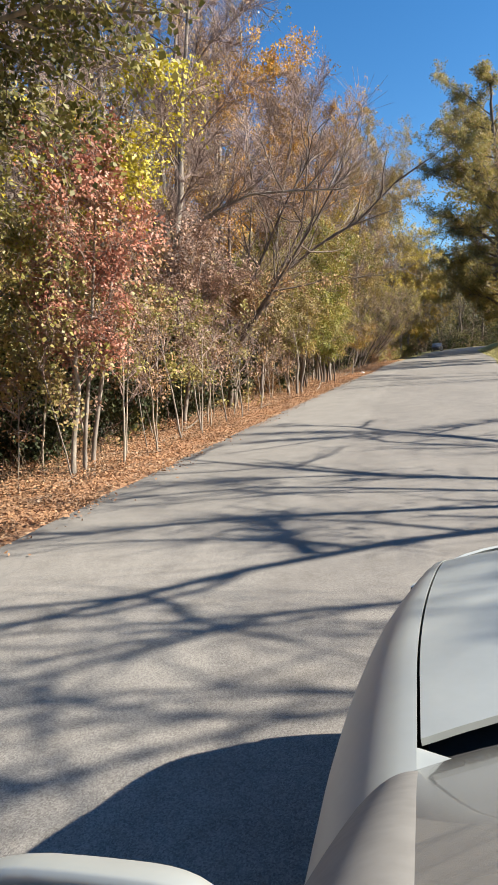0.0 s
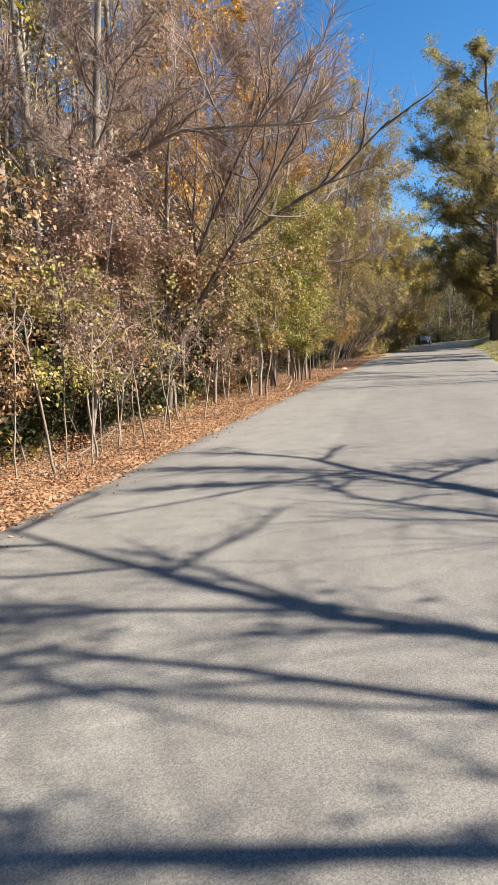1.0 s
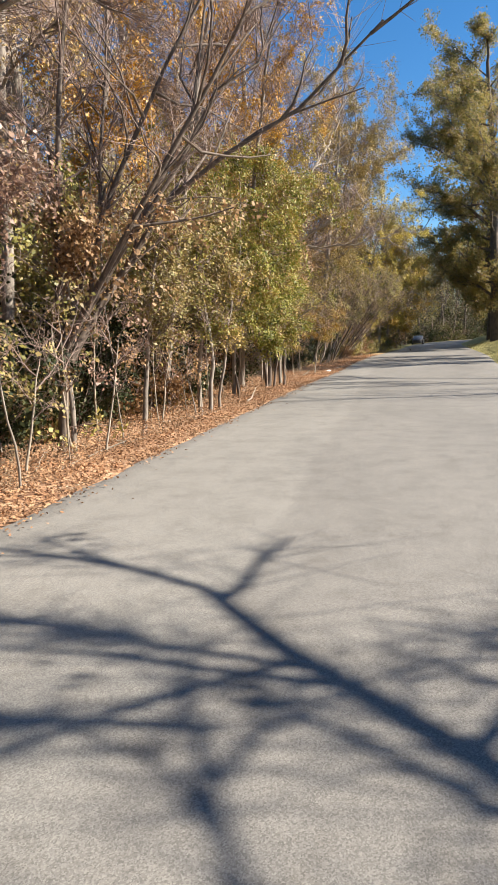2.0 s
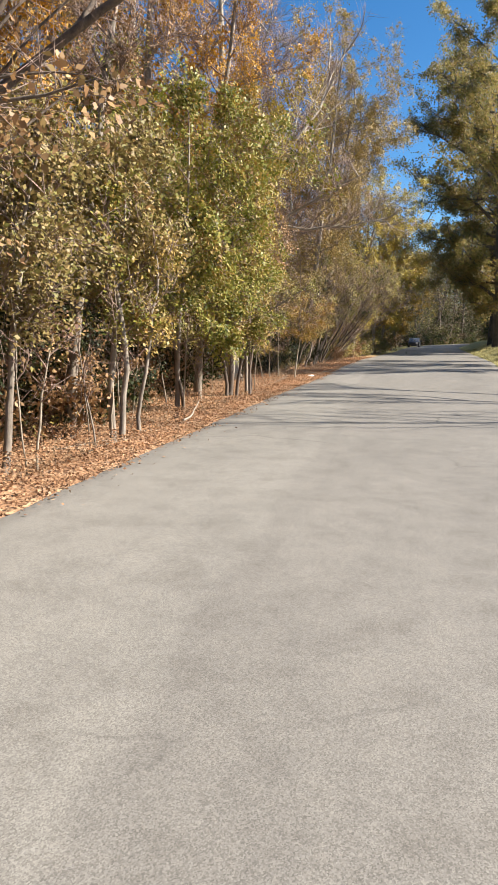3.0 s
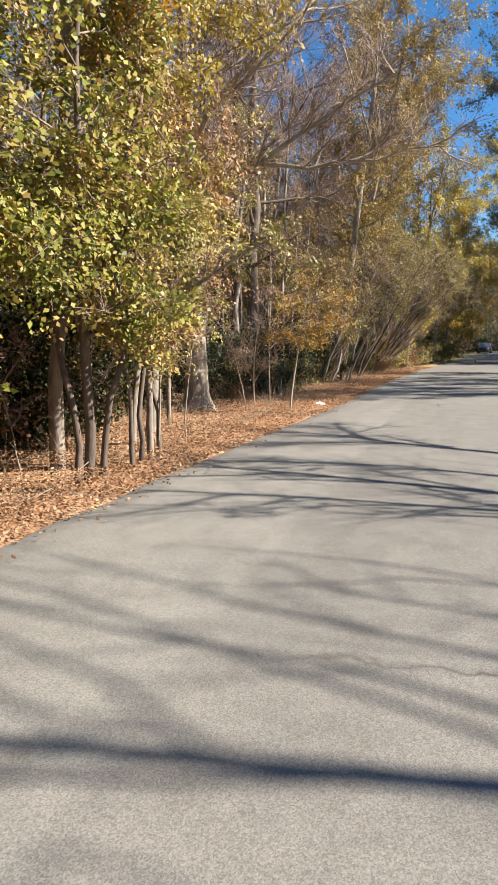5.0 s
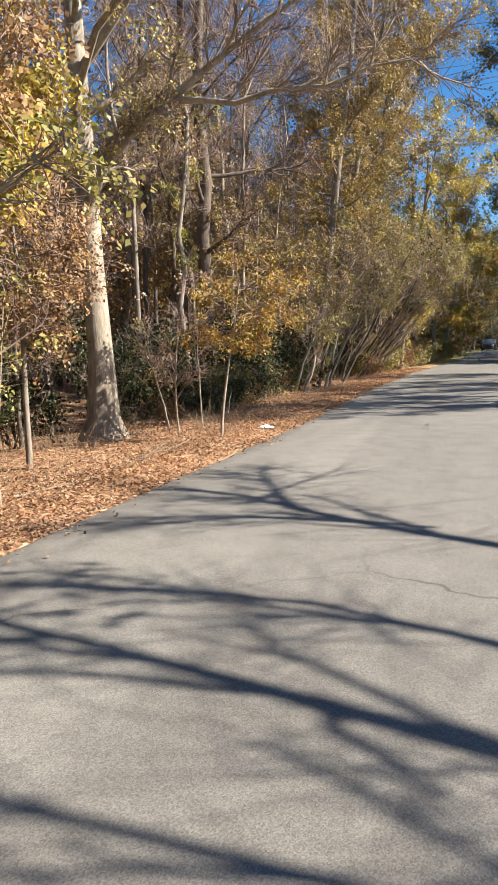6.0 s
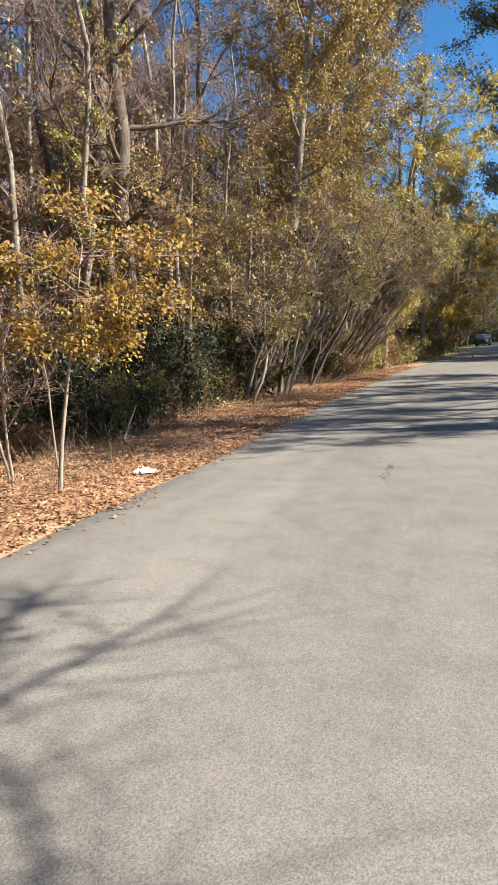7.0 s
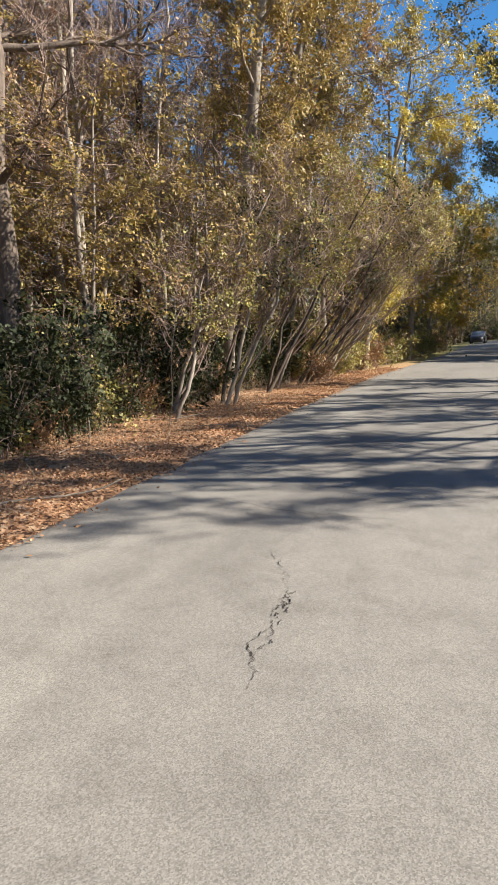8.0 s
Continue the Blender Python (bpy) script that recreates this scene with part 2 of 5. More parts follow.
# ---------------------------------------------------------------- mesh helpers
def quads(name, verts, faces, mat, parent=None, label="", smooth=False):
    """One mesh object out of arrays of corners and of quads."""
    verts, faces = np.asarray(verts, np.float32).reshape(-1, 3), np.asarray(faces, np.int32).reshape(-1, 4)
    me = bpy.data.meshes.new(name)
    me.vertices.add(len(verts))
    me.vertices.foreach_set("co", verts.ravel())
    me.loops.add(faces.size)
    me.loops.foreach_set("vertex_index", faces.ravel())
    me.polygons.add(len(faces))
    me.polygons.foreach_set("loop_start", np.arange(len(faces), dtype=np.int32) * 4)
    if smooth:
        me.polygons.foreach_set("use_smooth", np.ones(len(faces), bool))
    me.materials.append(mat)
    me.update(calc_edges=True)
    me.validate()
    ob = new(name, me)
    ob.parent = parent
    return tagged(ob, label)


def part(name, bm, mat, parent=None, label="", smooth=True):
    me = bpy.data.meshes.new(name)
    bmesh.ops.recalc_face_normals(bm, faces=bm.faces)
    bm.to_mesh(me)
    bm.free()
    me.materials.append(mat)
    for f in me.polygons:
        f.use_smooth = smooth
    ob = new(name, me)
    ob.parent = parent
    return tagged(ob, label)


def thing(name, at, label, category, group=""):
    e = new(name)
    e.matrix_world = at
    return tagged(e, label, category, group)


class Wood:
    """Collects tapered tubes and sticks."""
    def __init__(self):
        self.v, self.f, self.n = [], [], 0

    def tube(self, path, radii, sides=6):
        path, radii = np.asarray(path, float), np.asarray(radii, float)
        k = len(path)
        d = np.gradient(path, axis=0)
        d /= np.linalg.norm(d, axis=1)[:, None] + 1e-9
        ref = np.array([0.31, 0.95, 0.05]) if abs(d[0][2]) > 0.5 else np.array([0.05, 0.1, 1.0])
        a = np.cross(d, ref)
        a /= np.linalg.norm(a, axis=1)[:, None] + 1e-9
        b = np.cross(d, a)
        t = np.arange(sides) * 2 * np.pi / sides
        ring = a[:, None] * np.cos(t)[None, :, None] + b[:, None] * np.sin(t)[None, :, None]
        v = (path[:, None] + ring * radii[:, None, None]).reshape(-1, 3)
        i = np.arange(k - 1)[:, None] * sides
        s = np.arange(sides)[None]
        s2 = (s + 1) % sides
        f = np.stack([i + s, i + s2, i + sides + s2, i + sides + s], -1).reshape(-1, 4)
        self.v.append(v)
        self.f.append(f + self.n)
        self.n += len(v)

    def sticks(self, p0, p2, r):
        """Many thin three-sided twigs."""
        m = len(p0)
        d = p2 - p0
        d /= np.linalg.norm(d, axis=1)[:, None] + 1e-9
        a = np.cross(d, np.array([0.3, 0.2, 0.93]))
        a /= np.linalg.norm(a, axis=1)[:, None] + 1e-9
        b = np.cross(d, a)
        rows = []
        for p, q in ((p0, 1.0), (p2, 0.35)):
            for t in (0, 2.0944, 4.18879):
                rows.append(p + (a * math.cos(t) + b * math.sin(t)) * (r * q)[:, None])
        v = np.stack(rows, 1).reshape(-1, 3)
        one = np.array([[0, 1, 4, 3], [1, 2, 5, 4], [2, 0, 3, 5]])
        f = (one[None] + (np.arange(m) * 6)[:, None, None]).reshape(-1, 4)
        self.v.append(v)
        self.f.append(f + self.n)
        self.n += len(v)

    def mesh(self, name, mat, parent, label=""):
        return quads(name, np.concatenate(self.v), np.concatenate(self.f), mat, parent, label, True)


def unit(v):
    return v / (np.linalg.norm(v, axis=-1, keepdims=True) + 1e-9)


def leaves(rng, at, size, flat):
    """Folded leaf blades lying at the given places: corners and quads."""
    m = len(at)
    d = rng.normal(size=(m, 3))
    d[:, 2] *= 1 - flat
    d = unit(d)
    w = rng.normal(size=(m, 3))
    w[:, 2] *= 1 - flat
    w = unit(np.cross(d, np.cross(w, d)))
    nrm = np.cross(d, w)
    s = (size * rng.uniform(0.65, 1.3, m))[:, None]
    fold = rng.uniform(-0.14, 0.14, m)[:, None]
    v = np.stack([at, at + d * s * 0.45 + w * s * 0.33 + nrm * s * fold, at + d * s, at + d * s * 0.5 - w * s * 0.33 + nrm * s * fold], 1)
    return v.reshape(-1, 3), np.arange(m * 4).reshape(-1, 4)


SUNWARD = np.array([0.62, -0.15, 0.5])


def blades(rng, at, nrm, size):
    """Pointed leaf blades, folded along the midrib, at the given places, that face along nrm."""
    m = len(at)
    d = unit(np.cross(nrm, rng.normal(size=(m, 3)))) - np.array([0, 0, 0.35])
    w = unit(np.cross(nrm, d))
    d = np.cross(w, nrm)
    s = (size * rng.uniform(0.6, 1.35, m))[:, None]
    fold = rng.uniform(-0.1, 0.2, m)[:, None] * nrm * s
    wide = rng.uniform(0.24, 0.4, m)[:, None]
    v = np.stack([at, at + d * s * 0.38 + w * s * wide + fold, at + d * s, at + d * s * 0.44 - w * s * wide + fold], 1)
    return v.reshape(-1, 3), np.arange(m * 4).reshape(-1, 4)


def sprays(rng, spots, count, per, spread, clump=2.0, loose=0.4):
    """Places and facings of leaves that gather in flat drooping sprays at twig ends, with gaps between the sprays."""
    m = max(8, count // per)
    share = rng.uniform(0, 1, len(spots)) ** clump
    c = spots[rng.choice(len(spots), m, p=share / share.sum())]
    n = unit(SUNWARD + rng.normal(size=(m, 3)) * loose)
    u = unit(np.cross(n, rng.normal(size=(m, 3))))
    w = np.cross(n, u)
    a = rng.uniform(0, 2 * np.pi, (m, per, 1))
    r = np.sqrt(rng.uniform(0, 1, (m, per, 1))) * (spread * rng.uniform(0.55, 1.4, m))[:, None, None]
    at = c[:, None] + u[:, None] * np.cos(a) * r + w[:, None] * np.sin(a) * r + n[:, None] * rng.normal(size=(m, per, 1)) * spread * 0.2
    at[:, :, 2] -= 0.4 * r[:, :, 0] ** 2 / spread
    face = unit(n[:, None] + rng.normal(size=(m, per, 3)) * 0.45)
    return at.reshape(-1, 3), face.reshape(-1, 3)


def grow(rng, start, way, length, k, wobble, lift):
    p, d = np.array(start, float), unit(np.array(way, float))
    out = [p.copy()]
    for _ in range(k - 1):
        d = unit(d + rng.normal(size=3) * wobble + np.array([0, 0, lift]))
        p = p + d * length / (k - 1)
        out.append(p.copy())
    return np.array(out)


def along(path, t):
    x = np.clip(t, 0, 1) * (len(path) - 1)
    i = np.minimum(x.astype(int), len(path) - 2)
    f = (x - i)[:, None]
    return path[i] * (1 - f) + path[i + 1] * f, unit(path[i + 1] - path[i])


def tree(seed, x, y, label, h=8.0, r=0.1, lean=(0, 0), first=0.35, limbs=9, reach=2.5, rise=0.5, pull=(0, 0),
         leaf="olive", count=6000, size=0.085, twigs=34, bark=None, group="roadside trees", name="tree", limb_lines=(), flare=1.0,
         lift=0.06, subs=6, top=True, taper=0.3, twig_r=0.006, leaf_low=0.0, crook=0.05, joined=False, leaf_out=99.0, near=False, sweep=1.2, layer=1.0, clump=2.2):
    """A tapered trunk, limbs with their twigs, and a crown of single leaves."""
    rng = np.random.default_rng(seed)
    base = ground_z(x, y) - 0.03
    ob = thing(name, pose(x, y, base), label, "tree", group)
    bark = bark or BARK_GREY
    k = 10
    t = np.linspace(0, 1, k)
    path = np.stack([lean[0] * t ** sweep, lean[1] * t ** sweep, h * t], 1)
    path[1:, :2] += np.cumsum(rng.normal(size=(k - 1, 2)) * crook * h / k, 0)
    if flare > 1:
        path = np.concatenate([path[:1], path[:1] * 0.6 + path[1:2] * 0.4 * np.array([1, 1, 0.7]), path[1:]])
        t = np.concatenate([[0], [0.04], t[1:]])
    rad = r * (1 - (1 - taper) * t)
    rad[0] *= flare
    if flare > 1:
        rad[1] *= 1 + (flare - 1) * 0.25
    stem = Wood()
    stem.tube(path, rad, 10 if r > 0.12 else 7)
    stem.mesh("trunk", bark, ob)
    spots = []
    spurs = []
    fine, shared = Wood(), Wood()
    for i in range(limbs):
        q = first + (0.97 - first) * (i + rng.uniform(0, 0.7)) / limbs
        p0, _ = along(path, np.array([q]))
        a = i * 2.4 + rng.uniform(-0.5, 0.5)
        out = np.array([math.cos(a) + pull[0], math.sin(a) + pull[1], 0])
        shape = math.sin(math.pi * min(1, 0.25 + 0.75 * (1 - (q - first) / (1.001 - first)))) * 0.55 + 0.45
        spurs.append((p0[0], np.array([*unit(out)[:2], rise + rng.uniform(-0.2, 0.35)]), reach * shape * rng.uniform(0.7, 1.15), max(0.012, r * (1 - 0.7 * q) * 0.42), None))
    if top:
        spurs.append((path[-1], np.array([0.1, 0.05, 1]), reach * 0.45, r * taper * 0.9, None))
    for line, lr in limb_lines:
        spurs.append((None, None, None, lr, np.array(line, float)))
    for p0, way, length, lr, line in spurs:
        wood = shared if joined else Wood()
        if line is None:
            lp = grow(rng, p0, way, length, 7, 0.16, lift)
        else:
            lp = line
            length = np.linalg.norm(np.diff(lp, axis=0), axis=1).sum()
        wood.tube(lp, np.linspace(lr, lr * 0.25, len(lp)), 6)
        paths = [lp]
        branch = subs if line is None else subs + 5
        for j in range(branch):
            s0, sd = along(lp, np.array([0.25 + 0.75 * (j + rng.uniform(0, 1)) / branch]))
            sw = unit(sd[0] + rng.normal(size=3) * 0.6 + np.array([0, 0, 0.12 if line is None else 0.3]))
            sp = grow(rng, s0[0], sw, length * (rng.uniform(0.25, 0.5) if line is None else rng.uniform(0.14, 0.34)), 5, 0.2, lift)
            wood.tube(sp, np.linspace(lr * 0.42, lr * 0.14, 5), 4)
            paths.append(sp)
        for sp in paths:
            m = max(3, int(twigs * (1.4 if sp is lp else 1) / (subs + 1)))
            p, d = along(sp, rng.uniform(0.2 if sp is lp else 0.1, 1, m))
            tw = unit((d * 0.8 + rng.normal(size=(m, 3)) * 0.75 + np.array([0, 0, 0.15])) * np.array([1, 1, layer]))
            tl = (rng.uniform(0.35, 1.0, m) * min(1.0, 0.25 + length * 0.22))[:, None]
            mid = p + tw * tl * 0.5 + rng.normal(size=(m, 3)) * 0.04
            end = p + tw * tl + rng.normal(size=(m, 3)) * 0.07
            fine.sticks(p, end, np.full(m, twig_r))
            spots.append(np.concatenate([mid, end, (mid + end) / 2]))
        if not joined:
            wood.mesh("limb", bark if lr > 0.035 else BARK_TWIG, ob)
    if joined:
        tagged(shared.mesh("branch_mass", bark, ob), kind="stuff")
    tagged(fine.mesh("twig_mass", BARK_TWIG, ob), kind="stuff")
    if count:
        spots = np.concatenate(spots)
        if leaf_low:
            spots = spots[spots[:, 2] < leaf_low]
        # leaves gather in sprays and leave gaps between them
        at, face = sprays(rng, spots, int(count * (1.5 if near else 1.15)), 20 if near else 14, size * (3.2 if near else 3.0), clump, 0.5)
        keep = (at[:, 2] > 0.3) & (at[:, 0] < leaf_out)
        v, f = blades(rng, at[keep], face[keep], size * (0.98 if near else 1.12))
        quads("crown", v, f, LEAF[leaf], ob)
    return ob

# ---------------------------------------------------------------- ground and road
EDGE = [(-200, -4.2), (-20, -3.9), (0, -3.68), (10, -3.58), (20, -3.35), (30, -3.1), (40, -2.62), (50, -2.5), (60, -2.05), (70, -1.0),
        (85, 0.4), (100, 1.4), (120, 3.0), (143, 6.6), (170, 14.0), (200, 28.0), (400, 148.0)]
RIGHT_EDGE = [(-200, 3.3), (0, 3.7), (30, 4.4), (42, 4.9), (57, 6.4), (75, 7.4), (100, 8.9), (120, 10.6), (143, 14.2), (170, 21.6), (200, 35.6), (400, 155.6)]


def right_edge(y):
    return float(np.interp(y, [a for a, _ in RIGHT_EDGE], [b for _, b in RIGHT_EDGE]))



def left_edge(y):
    return float(np.interp(y, [a for a, _ in EDGE], [b for _, b in EDGE]))


def smooth(a, b, v):
    t = min(1, max(0, (v - a) / (b - a)))
    return t * t * (3 - 2 * t)


def ground_z(x, y):
    d = left_edge(y) - x
    e = x - right_edge(y)
    if d < 0 and e < 0:
        return -0.06
    n = noise.noise(Vector((x * 0.35, y * 0.35, 0))) * 0.16 + noise.noise(Vector((x * 1.3, y * 1.3, 3))) * 0.05
    if d >= 0:
        return -0.05 + smooth(0, 0.35, d) * 0.075 + smooth(0.3, 3, d) * n - smooth(0.3, 1.5, d) * (0.28 - 0.2 * smooth(31, 38, y)) - smooth(2.2, 6, d) * 0.25 + smooth(9, 45, d) * 7.0 + smooth(45, 120, d) * 6
    return -0.05 + smooth(0, 0.35, e) * 0.06 + smooth(0, 3.2, e) * (0.95 + n) + smooth(8, 40, e) * 9


def sheet(name, xs, ys, fz, mat, label, thick=0):
    v = [(x, y, fz(x, y)) for y in ys for x in xs]
    w = len(xs)
    f = [(j * w + i, j * w + i + 1, (j + 1) * w + i + 1, (j + 1) * w + i) for j in range(len(ys) - 1) for i in range(w - 1)]
    return tagged(quads(name, v, f, mat, None, label, True), label, kind="structure")


xs = np.concatenate([[-1500, -600, -250, -140, -90, -65], np.arange(-50, -12, 2.5), np.arange(-12, -1.99, 0.25), np.arange(-1.5, 3.1, 1.0), np.arange(3.5, 14, 0.5), np.arange(14.5, 40, 1.2), [50, 70, 100, 160, 260, 600, 1500]])
ys = np.concatenate([[-1500, -500, -150, -60, -30, -15], np.arange(-8, 2, 2), np.arange(2, 75, 0.4), np.arange(76, 130, 2), np.arange(130, 262, 3), [280, 320, 400, 800, 1500]])
sheet("ground", xs, ys, ground_z, FLOOR, "brown leaf-littered woodland ground with a grassy roadside verge")


def road():
    rng = np.random.default_rng(5)
    yy = np.concatenate([[-200, -100, -50, -20, -10], np.arange(-5, 80, 0.25), np.arange(80, 150, 2), np.arange(152, 262, 4), [300, 400]])
    us = np.array([0, 0.02, 0.06, 0.15, 0.3, 0.5, 0.7, 0.85, 0.94, 0.98, 1.0])
    v = []
    for y in yy:
        rag = 0.07 * noise.noise(Vector((0, y * 1.1, 7))) + 0.05 * noise.noise(Vector((0, y * 4.0, 9)))
        rag2 = 0.09 * noise.noise(Vector((4, y * 1.3, 7)))
        a, b = left_edge(y) + rag, right_edge(y) + rag2
        for u in us:
            z = 0.012 - 0.025 * (2 * u - 1) ** 6
            v.append((a + (b - a) * u, y, z))
        v[-len(us)] = (v[-len(us)][0] - 0.01, y, -0.07)
        v[-1] = (v[-1][0] + 0.01, y, -0.07)
    w = len(us)
    f = [(j * w + i, j * w + i + 1, (j + 1) * w + i + 1, (j + 1) * w + i) for j in range(len(yy) - 1) for i in range(w - 1)]
    ob = tagged(quads("road", v, f, ASPHALT, None, "", True), "pale worn asphalt country road with thin cracks", kind="structure")
    # a long ragged crack
    dark = plain("crack_dirt", (0.05, 0.045, 0.04), 0.95, 0, 0, 0.4)
    for x0, y0, x1, y1, wide in ((-0.12, 38.49, -0.15, 39.12, 0.009), (-0.15, 39.12, -0.21, 39.6, 0.013), (-0.21, 39.6, -0.5, 40.4, 0.006), (-0.5, 40.4, -0.12, 43.2, 0.005), (-0.18, 38.75, -0.22, 39.25, 0.008), (-0.22, 39.25, -0.16, 39.62, 0.007)):
        m = 60
        t = np.linspace(0, 1, m)
        px = x0 + (x1 - x0) * t + (np.cumsum(rng.normal(size=m) * 0.009) + rng.normal(size=m) * 0.013) * np.sin(np.pi * t)
        py = y0 + (y1 - y0) * t + rng.normal(size=m) * 0.012
        w = 0.7 * wide * rng.uniform(0.25, 1.0, m) * (0.3 + np.sin(np.pi * t))
        v = np.concatenate([np.stack([px - w / 2, py, np.full(m, 0.0155)], 1), np.stack([px + w / 2, py, np.full(m, 0.0155)], 1)])
        f = [(i, m + i, m + i + 1, i + 1) for i in range(m - 1)]
        quads("crack", v, f, dark, ob, "dark ragged crack in the asphalt")


road()

# ---------------------------------------------------------------- trees along the left side of the road
tree(11, -6.0, 4.9, "tall olive-green tree whose boughs hang over the verge", h=7.6, r=0.15, lean=(0.4, 0.3), first=0.53, limbs=15, reach=3.0, rise=0.2, pull=(0.8, 0.15),
     leaf="moss", count=29000, size=0.075, twigs=60, lift=-0.02,
     limb_lines=[([(0.2, 0.2, 3.9), (1.5, 0.6, 4.75), (2.8, 0.8, 5.0), (3.9, 0.8, 4.75)], 0.05), ([(0.25, 0.2, 4.6), (1.3, 0.9, 5.5), (2.4, 1.2, 5.8), (3.6, 1.3, 5.6)], 0.045)], near=True)
tree(12, -4.9, 9.0, "slender tree with clear yellow autumn leaves", h=5.3, r=0.04, lean=(1.1, 0.1), first=0.7, limbs=9, reach=1.15, rise=0.3,
     leaf="yellow", count=2900, size=0.066, twigs=40, near=True, clump=4.0)
tree(13, -4.75, 8.5, "small tree with brick-red autumn leaves", h=4.1, r=0.036, lean=(0.5, 0), first=0.4, limbs=13, reach=1.1, rise=0.3,
     leaf="red", count=8800, size=0.058, twigs=56, near=True)
tree(14, -7.4, 9.4, "dark olive tree at the edge of the woods", h=6.5, r=0.09, first=0.3, limbs=12, reach=2.0, leaf="moss", count=12000, size=0.075, twigs=46)
tree(15, -6.1, 8.2, "low dark olive understory tree", h=3.8, r=0.045, first=0.35, limbs=10, reach=1.3, leaf="olive", count=5000, size=0.075, twigs=40, near=True)
tree(16, -5.4, 14.6, "small tree with dry brown leaves held low", h=4.0, r=0.06, lean=(0.6, 0.2), first=0.38, limbs=13, reach=1.7, rise=0.25,
     leaf="russet", count=10500, size=0.062, twigs=60, near=True)
tree(17, -5.3, 18.2, "bare tree leaning far out over the road", h=7.0, r=0.09, lean=(0.7, 0.3), first=0.35, limbs=9, reach=2.4, rise=0.9, pull=(0.5, 0.2),
     leaf="brown", count=2600, size=0.07, twigs=110, twig_r=0.005, leaf_low=4.0, bark=BARK_BROWN,
     limb_lines=[([(0.15, 0, 1.4), (0.6, 0.5, 2.4), (1.0, 0.9, 3.1), (1.6, 1.1, 4.05), (2.6, 1.3, 4.75), (3.8, 1.4, 5.35), (5.1, 1.5, 6.5)], 0.08),
                 ([(0.2, 0, 1.9), (0.6, 0.3, 3.3), (1.2, 0.5, 4.6), (1.9, 0.7, 6.0), (2.7, 0.8, 7.2)], 0.065),
                 ([(0.1, 0, 1.6), (0.9, -0.2, 2.6), (1.9, -0.4, 3.9), (2.9, -0.5, 5.2), (3.8, -0.5, 6.6)], 0.065),
                 ([(0.25, 0.1, 1.8), (0.6, 0.2, 2.6), (0.8, 0.4, 3.8), (0.73, 0.6, 4.6), (0.83, 0.8, 5.9), (0.9, 1.0, 7.4)], 0.05),
                 ([(0.3, 0.1, 1.9), (1.1, 0.2, 3.1), (1.62, 0.4, 3.94), (2.29, 0.6, 5.2), (2.46, 0.8, 6.5), (2.57, 1.0, 7.6)], 0.055),
                 ([(0.5, 0.15, 2.3), (1.3, 0.3, 3.4), (2.08, 0.4, 4.4), (2.67, 0.6, 5.47), (3.28, 0.8, 5.85), (3.5, 1.0, 6.5)], 0.045)])
tree(18, -6.4, 16.4, "tall bare tree with dense purplish twigs", h=11, r=0.13, lean=(0.8, 0.5), first=0.3, limbs=15, reach=2.8, rise=0.9, pull=(0.3, 0),
     leaf="russet", count=8000, size=0.055, twigs=420, leaf_low=4.0, twig_r=0.006,
     limb_lines=[([(0.25, -0.3, 3.9), (1.0, -1.1, 4.88), (1.47, -1.07, 5.11), (1.85, -0.93, 5.29), (2.71, -0.8, 5.63), (3.6, -0.67, 5.63), (4.52, -0.53, 5.59), (4.98, -0.4, 5.87)], 0.06)])
tree(19, -8.2, 13.4, "tall bare tree with dense purplish twigs", h=12, r=0.14, lean=(0.6, 0.3), first=0.3, limbs=15, reach=3.0, rise=0.9, pull=(0.3, 0),
     leaf="russet", count=8000, size=0.055, twigs=460, leaf_low=4.0, twig_r=0.006)
tree(20, -7.8, 20.5, "tall bare tree with dense purplish twigs", h=12.5, r=0.15, lean=(1.0, 0.3), first=0.3, limbs=15, reach=3.2, rise=0.85, pull=(0.35, 0),
     leaf="tan", count=4500, size=0.07, twigs=360, twig_r=0.006)
tree(21, -5.0, 21.0, "small tree with thinning brown-olive leaves", h=4.1, r=0.06, lean=(0.5, 0.3), first=0.42, limbs=12, reach=1.6, leaf="umber", count=6500, size=0.07, twigs=55, near=True)
tree(22, -4.5, 23.4, "young tree with brown and olive leaves", h=4.1, r=0.06, lean=(0.3, 0), first=0.47, limbs=11, reach=1.45, leaf="umber", count=8000, size=0.072, twigs=50, near=True)
tree(23, -4.6, 27.0, "full yellow-green tree on the leafy verge", h=5.7, r=0.06, lean=(0.5, -0.4), first=0.27, limbs=18, reach=2.5, rise=0.3, pull=(0.1, -0.1),
     leaf="green", count=26000, size=0.075, twigs=70, near=True)
tree(24, -4.1, 29.9, "many-stemmed yellow-green tree beside the road", h=6.2, r=0.075, bark=BARK_BROWN, lean=(0.2, -0.2), first=0.28, limbs=15, reach=2.2, rise=0.4,
     leaf="green", count=19000, size=0.072, twigs=60, near=True)
tree(25, -6.9, 30.5, "tall amber-leaved tree behind the verge", h=13.5, r=0.17, lean=(0.6, 0), first=0.42, limbs=17, reach=3.2, rise=0.6,
     leaf="amber", count=13000, size=0.1, twigs=80)
tree(26, -8.2, 26.0, "tall amber-leaved tree behind the verge", h=12.5, r=0.16, lean=(0.6, 0.6), first=0.45, limbs=15, reach=3.0, rise=0.6,
     leaf="amber", count=11000, size=0.1, twigs=80)
tree(27, -4.9, 33.2, "golden yellow-green tree beside the road", h=8.0, r=0.1, lean=(0.3, 0.2), first=0.36, limbs=15, reach=2.3, rise=0.4,
     leaf="ochre", count=14000, size=0.08, twigs=60, near=True)
